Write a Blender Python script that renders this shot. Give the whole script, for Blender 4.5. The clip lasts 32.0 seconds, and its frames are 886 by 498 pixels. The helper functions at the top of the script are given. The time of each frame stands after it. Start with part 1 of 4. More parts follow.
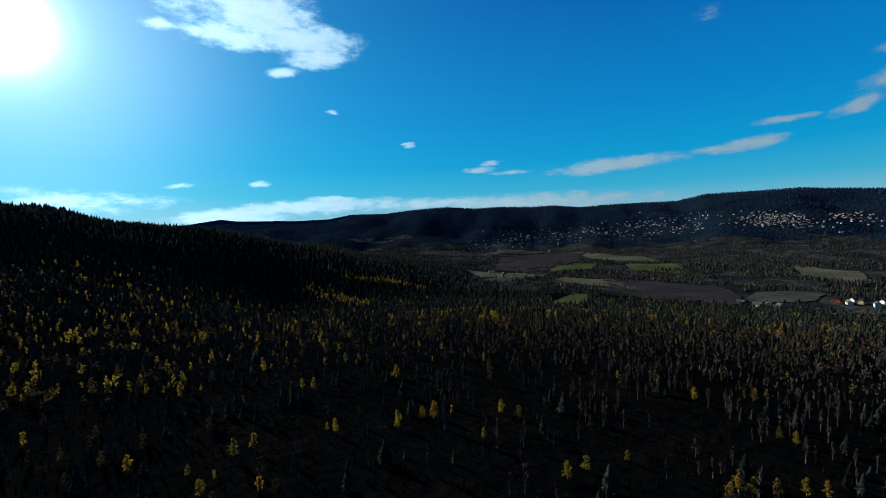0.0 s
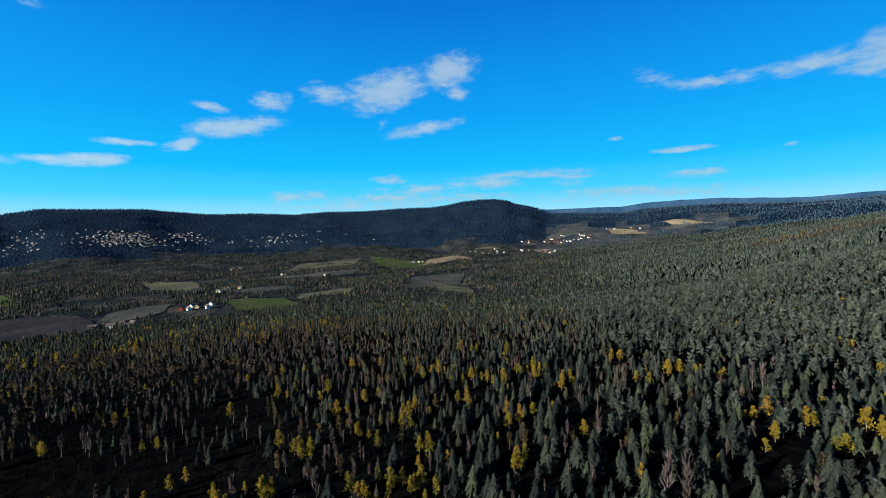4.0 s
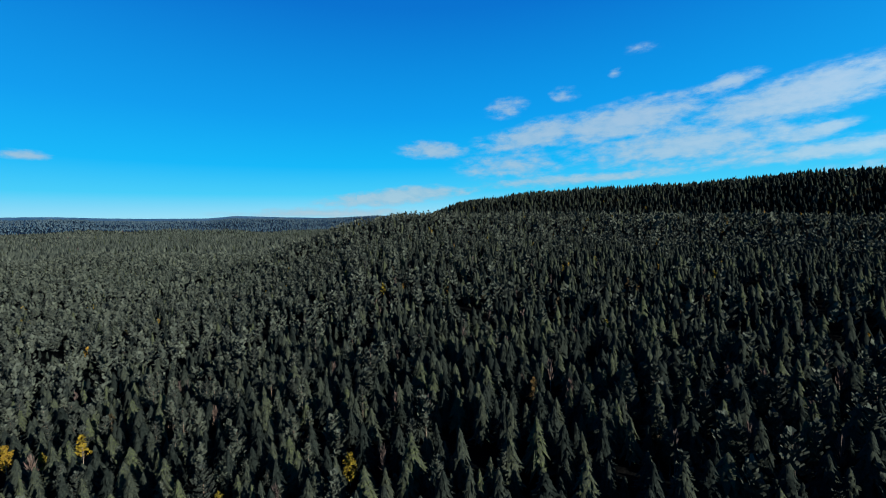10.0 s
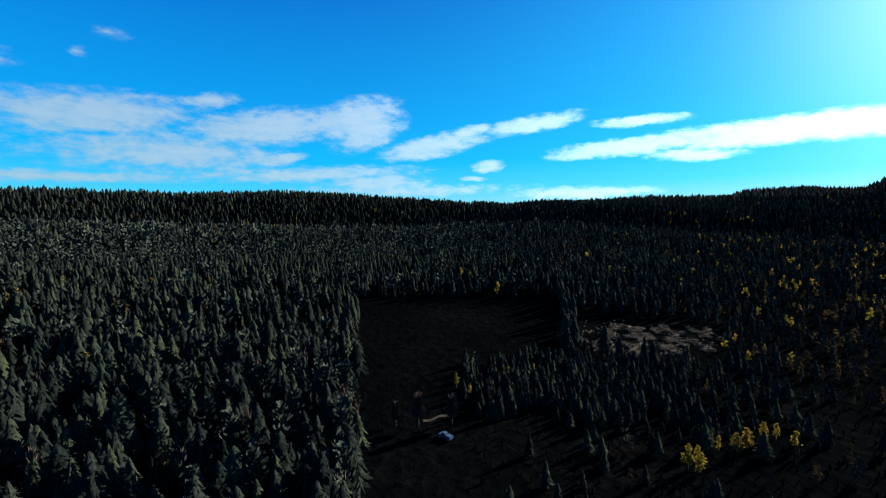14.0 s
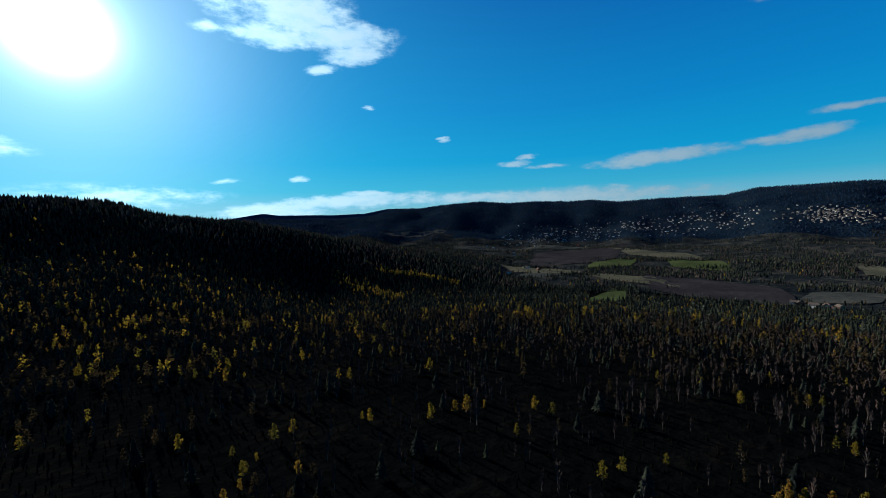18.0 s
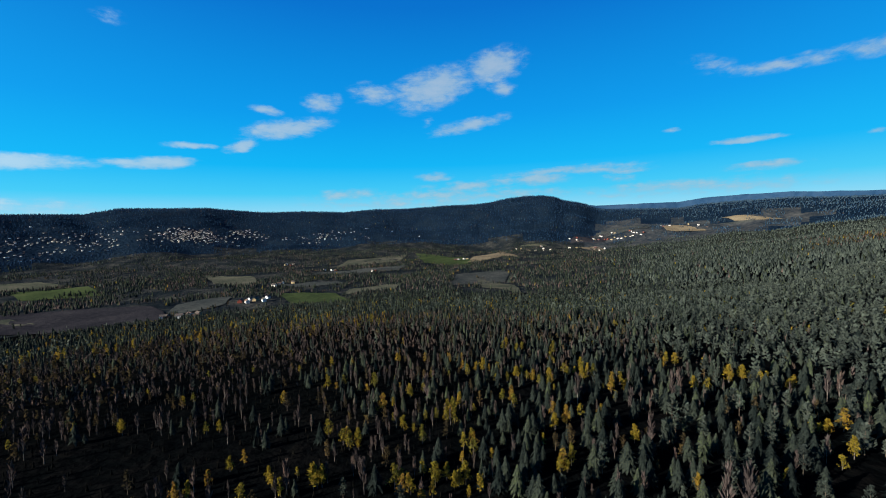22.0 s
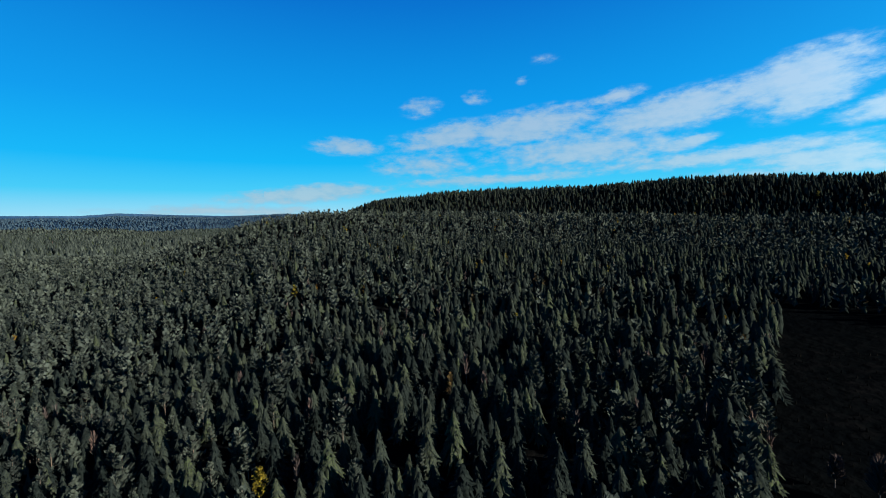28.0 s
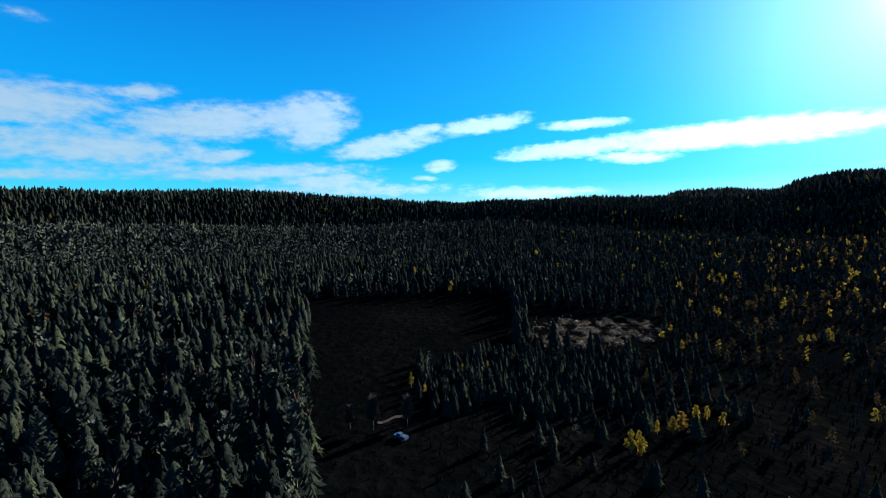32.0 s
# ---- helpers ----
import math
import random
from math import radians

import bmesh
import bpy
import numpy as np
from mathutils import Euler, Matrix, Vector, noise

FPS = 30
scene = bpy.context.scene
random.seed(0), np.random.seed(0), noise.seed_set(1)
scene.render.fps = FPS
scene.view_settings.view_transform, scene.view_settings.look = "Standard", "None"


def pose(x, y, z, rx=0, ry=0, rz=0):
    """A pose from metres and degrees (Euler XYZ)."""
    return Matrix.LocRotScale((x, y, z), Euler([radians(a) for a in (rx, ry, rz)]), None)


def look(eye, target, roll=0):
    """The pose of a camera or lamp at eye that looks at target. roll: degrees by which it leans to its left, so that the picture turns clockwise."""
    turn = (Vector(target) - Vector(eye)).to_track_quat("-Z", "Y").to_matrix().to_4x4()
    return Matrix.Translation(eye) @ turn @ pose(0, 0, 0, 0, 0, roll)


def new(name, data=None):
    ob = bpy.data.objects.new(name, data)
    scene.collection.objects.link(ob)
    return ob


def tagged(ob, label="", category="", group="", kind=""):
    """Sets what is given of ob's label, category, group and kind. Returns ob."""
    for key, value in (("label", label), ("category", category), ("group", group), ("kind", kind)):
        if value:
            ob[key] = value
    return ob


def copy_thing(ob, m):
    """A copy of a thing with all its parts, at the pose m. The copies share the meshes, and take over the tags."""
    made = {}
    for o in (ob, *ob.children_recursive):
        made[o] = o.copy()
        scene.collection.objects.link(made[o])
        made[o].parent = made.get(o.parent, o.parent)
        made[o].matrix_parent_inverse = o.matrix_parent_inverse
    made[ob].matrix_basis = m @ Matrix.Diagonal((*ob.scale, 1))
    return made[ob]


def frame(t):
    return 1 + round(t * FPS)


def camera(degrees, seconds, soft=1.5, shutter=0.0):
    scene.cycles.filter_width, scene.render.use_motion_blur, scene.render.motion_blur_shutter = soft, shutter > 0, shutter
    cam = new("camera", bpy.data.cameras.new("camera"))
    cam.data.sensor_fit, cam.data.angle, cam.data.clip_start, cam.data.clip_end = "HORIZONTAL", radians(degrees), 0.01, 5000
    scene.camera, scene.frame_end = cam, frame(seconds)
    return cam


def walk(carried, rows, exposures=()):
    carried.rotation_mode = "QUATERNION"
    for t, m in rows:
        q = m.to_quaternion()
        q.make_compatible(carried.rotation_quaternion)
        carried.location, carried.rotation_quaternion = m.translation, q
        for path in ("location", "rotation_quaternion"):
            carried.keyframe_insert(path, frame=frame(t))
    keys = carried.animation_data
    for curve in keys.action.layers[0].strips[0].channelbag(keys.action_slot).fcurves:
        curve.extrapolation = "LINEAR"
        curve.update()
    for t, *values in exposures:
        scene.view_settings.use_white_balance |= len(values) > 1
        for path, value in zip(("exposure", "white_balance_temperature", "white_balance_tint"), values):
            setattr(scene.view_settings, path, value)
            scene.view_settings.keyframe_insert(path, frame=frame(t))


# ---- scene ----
cam = camera(94.1, 32.0, soft=1.0)
EYE = 62.0                      # height of the flying camera over the clearing below
# seconds, heading, tilt, lean: it hovers and turns to its right
TURN = [
    (0, 0.00, -3.02, 2.00),  (0.5, -7.55, -3.06, 1.93),  (1, -14.80, -3.09, 1.91),  (1.5, -22.58, -3.11, 1.84),
    (2, -31.80, -3.14, 1.74),  (2.5, -42.11, -3.15, 1.68),  (3, -52.97, -3.11, 1.57),  (3.5, -64.45, -3.07, 1.50),
    (4, -76.68, -3.07, 1.48),  (4.5, -88.96, -3.09, 1.49),  (6.5, -134.30, -3.25, 1.17),  (7, -141.61, -3.09, 1.18),
    (7.5, -149.86, -2.98, 1.35),  (8, -156.82, -2.92, 1.49),  (8.5, -164.20, -2.94, 1.54),  (9, -172.41, -3.04, 1.55),
    (9.5, -181.51, -3.15, 1.58),  (10, -191.62, -3.26, 1.59),  (10.5, -202.38, -3.36, 1.57),  (11, -213.64, -3.47, 1.54),
    (11.5, -226.42, -3.61, 1.48),  (12, -237.77, -3.74, 1.40),  (12.5, -243.37, -3.79, 1.35),  (13, -245.92, -3.78, 1.35),
    (13.5, -248.38, -3.74, 1.39),  (15.5, -293.92, -3.38, 1.14),  (16, -311.02, -3.47, 1.37),  (16.5, -327.63, -3.51, 1.68),
    (17, -340.49, -3.54, 1.91),  (17.5, -349.41, -3.60, 1.90),  (18, -355.26, -3.63, 1.80),  (18.5, -360.55, -3.62, 1.71),
    (19, -367.32, -3.59, 1.60),  (19.5, -376.04, -3.53, 1.56),  (20, -386.59, -3.45, 1.54),  (20.5, -397.77, -3.39, 1.52),
    (21, -408.97, -3.36, 1.57),  (21.5, -419.66, -3.34, 1.60),  (22, -430.45, -3.32, 1.61),  (22.5, -443.08, -3.23, 1.68),
    (23, -456.62, -3.18, 1.69),  (23.5, -468.32, -3.21, 1.71),  (24, -477.44, -3.30, 1.64),  (24.5, -486.29, -3.44, 1.63),
    (26.5, -521.05, -3.60, 0.99),  (27, -533.75, -3.60, 1.18),  (27.5, -549.45, -3.66, 1.36),  (28, -563.23, -3.74, 1.53),
    (28.5, -572.44, -3.79, 1.66),  (29, -579.87, -3.86, 1.72),  (29.5, -587.64, -3.88, 1.67),  (30, -595.60, -3.89, 1.65),
    (30.5, -603.79, -3.89, 1.68),  (31, -610.35, -3.89, 1.65),  (31.5, -615.85, -3.88, 1.58),  (32, -621.22, -3.89, 1.50),
]
EXPO = [(0, 1.62), (2, 1.84), (3, 2.05), (4, 2.34), (6.5, 2.44), (9, 2.26), (11, 2.22), (13, 2.42), (14.5, 2.2), (15.5, 1.95), (17, 1.6), (19, 1.62),
        (21, 2.0), (22, 2.2), (23, 2.42), (26, 2.42), (28, 2.22), (30, 2.3), (32, 2.42)]
walk(cam, [(t, pose(0, 0, EYE, 90 + tilt, lean, yaw)) for t, yaw, tilt, lean in TURN],
     exposures=EXPO)

# ---- world and sun ----
SUN_AZ, SUN_EL = 46.5, 20.0     # azimuths count to the left of the first heading (+y)


def polar(az, r, z=0.0):
    a = radians(az)
    return Vector((-math.sin(a) * r, math.cos(a) * r, z))


SUN_WAY = polar(SUN_AZ, math.cos(radians(SUN_EL)), math.sin(radians(SUN_EL)))
sun = new("sun", bpy.data.lights.new("sun", "SUN"))
sun.data.energy, sun.data.angle, sun.data.color = 4.6, radians(0.55), (1.0, 0.9, 0.74)
sun.matrix_world = look(SUN_WAY * 4000, (0, 0, 0))

# clouds: azimuth, elevation, half width, half height (degrees), lean, density
CLOUDS_A = [(174.2, 4.1, 11.4, 1.07, -4, 0.95), (173.6, 4.2, 9.9, 1.14, -4, 0.95), (169.5, 10.3, 4.6, 1.14, 2, 0.75), (169.4, 10.1, 5.6, 0.99, 2,
    0.70), (159.3, 15.2, 3.2, 1.37, -8, 0.50), (158.9, 7.7, 8.5, 1.83, 0, 0.55), (155.4, 11.4, 9.0, 1.83, -8, 0.80), (151.9, 16.2, 2.0, 0.91, 0,
    0.50), (149.3, 5.6, 17.0, 0.69, -1, 0.70), (145.7, 17.8, 1.1, 0.61, -6, 0.42), (144.9, 12.2, 11.2, 2.29, -6, 0.85), (142.6, 20.0, 2.5, 0.69, 0,
    0.28), (138.1, 8.6, 14.8, 2.59, 0, 0.70), (134.3, 14.8, 3.9, 0.91, -8, 0.70), (127.5, 12.3, 11.2, 2.29, -8, 0.90), (127.0, 8.5, 4.1, 0.76, -8,
    0.90)]
CLOUDS_B = [(122.9, 6.7, 16.3, 1.07, -2, 0.80), (116.8, 13.7, 6.6, 2.44, -14, 1.00), (115.1, 12.3, 5.6, 2.29, -20, 0.90), (114.1, 5.6, 8.1, 1.37, 0,
    0.80), (110.5, 4.5, 18.4, 0.91, 0, 0.70), (108.0, 10.4, 6.6, 1.14, -12, 1.00), (105.9, 10.2, 7.8, 1.37, -10, 1.00), (101.6, 12.0, 4.1, 0.76, -10,
    0.90), (101.1, 5.9, 2.1, 0.38, 0, 0.80), (98.6, 7.6, 2.6, 0.61, 0, 0.90), (98.5, 7.1, 2.2, 0.53, -4, 0.90), (93.5, 12.6, 7.5, 1.07, -6, 1.00),
    (87.1, 3.4, 9.6, 0.91, 0, 0.90), (81.5, 8.8, 10.0, 1.07, -2, 1.20), (80.2, 11.9, 5.6, 0.69, 2, 1.00), (73.9, 7.3, 5.5, 0.69, 2, 1.10)]
CLOUDS_C = [(64.9, 8.9, 15.2, 1.37, 2, 1.30), (42.6, 4.0, 11.8, 1.37, 0, 0.50), (36.2, 26.7, 1.6, 0.76, 0, 0.60), (32.8, 22.7, 2.4, 0.61, 0, 0.60),
    (32.1, 6.0, 2.2, 0.30, -3, 0.70), (31.4, 25.5, 3.2, 1.91, 0, 0.55), (26.7, 2.2, 8.1, 1.07, -3, 1.00), (25.6, 22.9, 7.1, 1.37, 0, 0.90), (23.5,
    6.2, 1.2, 0.38, -4, 0.90), (22.6, 25.7, 7.3, 2.90, 0, 1.00), (20.3, 19.7, 2.3, 0.61, -8, 0.90), (17.6, 23.4, 7.9, 1.68, 0, 1.00), (17.0, 3.3,
    11.8, 0.99, -3, 1.00), (15.5, 21.5, 5.1, 1.14, -6, 0.90), (14.9, 4.2, 3.7, 0.46, 0, 0.90), (14.4, 15.5, 0.9, 0.30, 0, 0.70)]
CLOUDS_D = [(4.5, 11.4, 1.1, 0.30, 0, 0.80), (4.1, 11.1, 0.9, 0.38, 0, 0.70), (1.0, 3.3, 16.2, 0.91, 0, 0.75), (-5.1, 7.8, 2.1, 0.38, 0, 0.90), (-5.1,
    7.6, 2.2, 0.38, 0, 0.80), (-6.8, 8.4, 1.3, 0.30, 0, 0.80), (-6.9, 8.6, 1.3, 0.30, 0, 0.80), (-9.5, 7.1, 3.3, 0.30, 0, 0.80), (-12.0, 2.9, 19.1,
    1.22, 0, 0.80), (-22.5, 7.1, 8.1, 0.69, -2, 1.00), (-23.1, 7.2, 8.1, 0.84, -3, 1.00), (-33.1, 22.1, 2.0, 0.76, 0, 0.35), (-33.2, 8.0, 2.6, 0.46,
    -3, 0.80), (-36.4, 8.0, 4.1, 0.69, -4, 0.95), (-39.5, 10.1, 3.0, 0.38, 0, 0.90), (-45.1, 10.3, 2.4, 0.69, -12, 0.90)]
CLOUDS_E = [(-48.0, 14.7, 2.1, 0.53, 8, 0.70), (-50.4, 12.8, 6.1, 1.15, -10, 0.84), (-54.7, 16.1, 3.0, 1.28, 0, 0.63), (-57.1, 4.4, 6.6, 0.76, -3,
    0.50), (-61.9, 17.3, 3.8, 1.28, 5, 0.63), (-63.9, 3.0, 15.4, 0.76, 0, 0.40), (-68.7, 14.0, 0.9, 0.76, 0, 0.42), (-69.6, 6.6, 3.0, 0.61, 0, 0.55),
    (-69.7, 18.0, 6.5, 2.44, -14, 0.84), (-70.1, 4.3, 14.0, 0.76, -3, 0.50), (-74.2, 13.2, 6.1, 0.90, -9, 0.67), (-74.4, 5.3, 9.6, 0.76, -3, 0.55),
    (-77.8, 3.8, 15.5, 0.91, 0, 0.45), (-77.9, 20.3, 4.6, 2.05, -12, 0.84), (-78.9, 17.5, 1.8, 1.15, 0, 0.59), (-83.4, 5.7, 4.4, 0.91, 0, 0.75)]
CLOUDS_F = [(-87.0, 6.8, 11.1, 0.53, -2, 0.60), (-90.9, 6.6, 7.4, 0.53, 0, 0.60), (-93.6, 5.4, 2.9, 0.61, 0, 0.50), (-94.2, 6.4, 4.4, 0.46, 0, 0.50),
    (-99.4, 10.5, 1.0, 0.30, 0, 0.60), (-101.2, 3.6, 15.5, 0.99, 0, 0.45), (-101.3, 3.9, 15.5, 0.91, 0, 0.42), (-103.2, 17.1, 2.9, 0.91, 14, 0.35),
    (-106.6, 8.5, 4.1, 0.38, 1, 0.90), (-108.1, 5.7, 4.1, 0.38, 0, 0.50), (-108.2, 5.5, 4.4, 0.53, 0, 0.60), (-109.4, 15.5, 7.6, 0.69, 4, 0.50),
    (-116.7, 7.7, 0.9, 0.30, 0, 0.45), (-118.6, 15.3, 6.8, 0.91, 0, 0.60), (-125.6, 15.0, 5.9, 2.13, -2, 1.00), (-146.6, 7.9, 2.1, 0.53, 0, 0.70)]
CLOUDS_G = [(-176.7, 2.0, 14.7, 0.76, 0, 0.75)]
CLOUDS = CLOUDS_A + CLOUDS_B + CLOUDS_C + CLOUDS_D + CLOUDS_E + CLOUDS_F + CLOUDS_G


class Nodes:
    """Short calls for node trees."""

    def __init__(self, tree):
        self.t = tree
        tree.nodes.clear()

    def put(self, kind, **sets):
        n = self.t.nodes.new(kind)
        for k, v in sets.items():
            setattr(n, k, v)
        return n

    def wire(self, a, b):
        self.t.links.new(a, b)

    def math(self, op, a, b=None, clamp=False):
        n = self.put("ShaderNodeMath", operation=op, use_clamp=clamp)
        for s, v in zip(n.inputs, (a, b)):
            if v is None:
                continue
            if isinstance(v, (int, float)):
                s.default_value = v
            else:
                self.wire(v, s)
        return n.outputs[0]

    def mix(self, fac, a, b, blend="MIX"):
        n = self.put("ShaderNodeMix", data_type="RGBA", blend_type=blend)
        for s, v in ((n.inputs[0], fac), (n.inputs[6], a), (n.inputs[7], b)):
            if isinstance(v, (int, float)):
                s.default_value = v
            elif isinstance(v, tuple):
                s.default_value = (*v, 1) if len(v) == 3 else v
            else:
                self.wire(v, s)
        return n.outputs[2]

    def noise(self, scale, detail=4.0, vec=None, rough=0.5):
        n = self.put("ShaderNodeTexNoise")
        n.inputs["Scale"].default_value, n.inputs["Detail"].default_value, n.inputs["Roughness"].default_value = scale, detail, rough
        if vec is not None:
            self.wire(vec, n.inputs["Vector"])
        return n

    def ramp(self, fac, stops):
        n = self.put("ShaderNodeValToRGB")
        el = n.color_ramp.elements
        while len(el) < len(stops):
            el.new(0.5)
        for e, (p, c) in zip(el, stops):
            e.position, e.color = p, (*c, 1)
        self.wire(fac, n.inputs[0])
        return n.outputs[0]

    def smooth(self, v, lo, hi):
        n = self.put("ShaderNodeMapRange", interpolation_type="SMOOTHSTEP")
        self.wire(v, n.inputs[0])
        n.inputs[1].default_value, n.inputs[2].default_value = lo, hi
        return n.outputs[0]


SKY = 0.205
world = bpy.data.worlds.new("autumn_sky")
scene.world = world
world.use_nodes = True
w = Nodes(world.node_tree)
way = w.put("ShaderNodeTexCoord").outputs["Generated"]
sky = w.put("ShaderNodeTexSky", sky_type="NISHITA", sun_disc=False, sun_elevation=radians(SUN_EL), sun_rotation=radians(360 - SUN_AZ),
            altitude=250.0, air_density=1.0, dust_density=0.35, ozone_density=2.2)
sep = w.put("ShaderNodeSeparateXYZ")
w.wire(way, sep.inputs[0])
az = w.math("MULTIPLY", w.math("ARCTAN2", w.math("MULTIPLY", sep.outputs[0], -1.0), sep.outputs[1]), 57.2958)
el = w.math("MULTIPLY", w.math("ARCSINE", sep.outputs[2]), 57.2958)
# the clear autumn blue of this sky, from the bright rim to the deep top, over the physical sky
rim = w.ramp(w.math("DIVIDE", el, 90.0, True), [(0.0, (.50, .82, .96)), (0.022, (.30, .75, .98)), (0.05, (.06, .64, 1.0)), (0.09, (.002, .50, 1.0)), (0.16, (.001, .355, .91)),
                                                (0.30, (.001, .18, .67)), (0.67, (.001, .09, .40))])
physical = w.put("ShaderNodeVectorMath", operation="SCALE")
w.wire(sky.outputs[0], physical.inputs[0])
physical.inputs["Scale"].default_value = 0.09
tinted = w.mix(0.975, physical.outputs[0], rim)
flat = w.put("ShaderNodeCombineXYZ")
w.wire(az, flat.inputs[0]), w.wire(w.math("MULTIPLY", el, 2.3), flat.inputs[1])
curl = w.noise(0.16, 5.0, flat.outputs[0], 0.6)
fine = w.noise(0.46, 7.0, flat.outputs[0], 0.62)
split = w.put("ShaderNodeSeparateColor")
w.wire(curl.outputs["Color"], split.inputs[0])
place = w.put("ShaderNodeCombineXYZ")
w.wire(w.math("ADD", az, w.math("MULTIPLY", w.math("SUBTRACT", split.outputs[0], 0.5), 3.4)), place.inputs[0])
w.wire(w.math("ADD", el, w.math("MULTIPLY", w.math("SUBTRACT", split.outputs[1], 0.5), 1.3)), place.inputs[1])
cover = None
for a, e, wide, high, lean, dense in CLOUDS + [(c[0] - math.copysign(360, c[0]), *c[1:]) for c in CLOUDS if abs(c[0]) + 2 * c[2] > 172]:
    m = w.put("ShaderNodeMapping", vector_type="TEXTURE")
    m.inputs["Location"].default_value = (a, e, 0)
    m.inputs["Rotation"].default_value = (0, 0, radians(lean))
    m.inputs["Scale"].default_value = (wide * 1.2, high * 1.34, 1)
    w.wire(place.outputs[0], m.inputs[0])
    g = w.put("ShaderNodeTexGradient", gradient_type="SPHERICAL")
    w.wire(m.outputs[0], g.inputs[0])
    d = w.math("MULTIPLY", g.outputs["Fac"], dense)
    cover = d if cover is None else w.math("MAXIMUM", cover, d)
body = w.math("ADD", cover, w.math("MULTIPLY", w.math("SUBTRACT", fine.outputs["Fac"], 0.5), w.math("MULTIPLY", w.smooth(cover, 0.0, 0.22), 1.05)))
mask = w.smooth(body, 0.05, 0.6)
toward = w.put("ShaderNodeVectorMath", operation="DOT_PRODUCT")
w.wire(way, toward.inputs[0])
toward.inputs[1].default_value = SUN_WAY
near = w.math("SUBTRACT", 1.0, toward.outputs["Value"])
cloud_light = w.math("ADD", 0.66, w.math("MULTIPLY", 1.5, w.math("EXPONENT", w.math("MULTIPLY", near, -3.2))))
shade = w.ramp(w.math("ADD", w.math("MULTIPLY", body, 0.5), w.math("MULTIPLY", fine.outputs["Fac"], 0.5)),
               [(0.2, (0.40, 0.72, 1.0)), (0.68, (0.72, 0.90, 1.02))])
lit = w.put("ShaderNodeVectorMath", operation="SCALE")
w.wire(shade, lit.inputs[0]), w.wire(cloud_light, lit.inputs["Scale"])
# the bright air round the sun, and its glare added as a wide white core
core = w.math("MULTIPLY", 4.0, w.math("DIVIDE", 1.0, w.math("ADD", 1.0, w.math("POWER", w.math("MULTIPLY", near, 1 / 0.0020), 2.4))))
halo = w.math("MULTIPLY", 0.80, w.math("EXPONENT", w.math("MULTIPLY", near, -32.0)))
wide_halo = w.math("MULTIPLY", 0.46, w.math("EXPONENT", w.math("MULTIPLY", near, -4.5)))
air = w.put("ShaderNodeVectorMath", operation="SCALE")
air.inputs[0].default_value = (0.78, 0.98, 1.0)
w.wire(w.math("ADD", core, halo), air.inputs["Scale"])
outer = w.put("ShaderNodeVectorMath", operation="SCALE")
outer.inputs[0].default_value = (0.06, 0.64, 0.88)
w.wire(wide_halo, outer.inputs["Scale"])
glow = w.put("ShaderNodeVectorMath", operation="ADD")
w.wire(air.outputs[0], glow.inputs[0]), w.wire(outer.outputs[0], glow.inputs[1])
bright = w.put("ShaderNodeVectorMath", operation="ADD")
w.wire(w.mix(w.math("MULTIPLY", mask, 0.7), tinted, lit.outputs[0]), bright.inputs[0]), w.wire(glow.outputs[0], bright.inputs[1])
back = w.put("ShaderNodeBackground")
back.inputs["Strength"].default_value = SKY
w.wire(bright.outputs[0], back.inputs["Color"])
w.wire(back.outputs[0], w.put("ShaderNodeOutputWorld").inputs["Surface"])


# ---- materials ----
def surface(name, stops, scale=0.5, rough=0.85, bump=0.3, tint=False, leaf=0.0, gloss=0.0, metal=0.0, fine_scale=None):
    """A worn natural surface: two scales of noise into a ramp of base colours; tint mixes in each tree's own shade."""
    m = bpy.data.materials.new(name)
    m.use_nodes = True
    n = Nodes(m.node_tree)
    pos = n.put("ShaderNodeNewGeometry").outputs["Position"]
    big, small = n.noise(scale, 3.0, pos), n.noise(fine_scale or scale * 7.3, 4.0, pos)
    fac = n.math("ADD", n.math("MULTIPLY", big.outputs["Fac"], 0.55), n.math("MULTIPLY", small.outputs["Fac"], 0.45))
    if tint:
        own = n.put("ShaderNodeAttribute", attribute_name="tint").outputs["Fac"]
        rnd = n.put("ShaderNodeObjectInfo").outputs["Random"]
        each = n.math("FRACT", n.math("ADD", own, rnd))
        dapple = n.smooth(small.outputs["Fac"], 0.32, 0.68)
        fac = n.math("ADD", n.math("MULTIPLY", dapple, 0.5), n.math("SUBTRACT", n.math("MULTIPLY", each, 0.7), 0.1), True)
    else:
        fac = n.smooth(fac, 0.3, 0.7)
    col = n.ramp(fac, stops)
    b = n.put("ShaderNodeBsdfPrincipled")
    n.wire(col, b.inputs["Base Color"])
    b.inputs["Roughness"].default_value, b.inputs["Metallic"].default_value = rough, metal
    b.inputs["Specular IOR Level"].default_value = gloss
    if bump:
        u = n.put("ShaderNodeBump")
        u.inputs["Strength"].default_value, u.inputs["Distance"].default_value = bump, 0.3 / scale * 0.2
        n.wire(small.outputs["Fac"], u.inputs["Height"]), n.wire(u.outputs[0], b.inputs["Normal"])
    end = b.outputs[0]
    if leaf:
        t = n.put("ShaderNodeBsdfTranslucent")
        n.wire(col, t.inputs["Color"])
        x = n.put("ShaderNodeMixShader")
        x.inputs[0].default_value = leaf
        n.wire(end, x.inputs[1]), n.wire(t.outputs[0], x.inputs[2])
        end = x.outputs[0]
    n.wire(end, n.put("ShaderNodeOutputMaterial").inputs["Surface"])
    return m


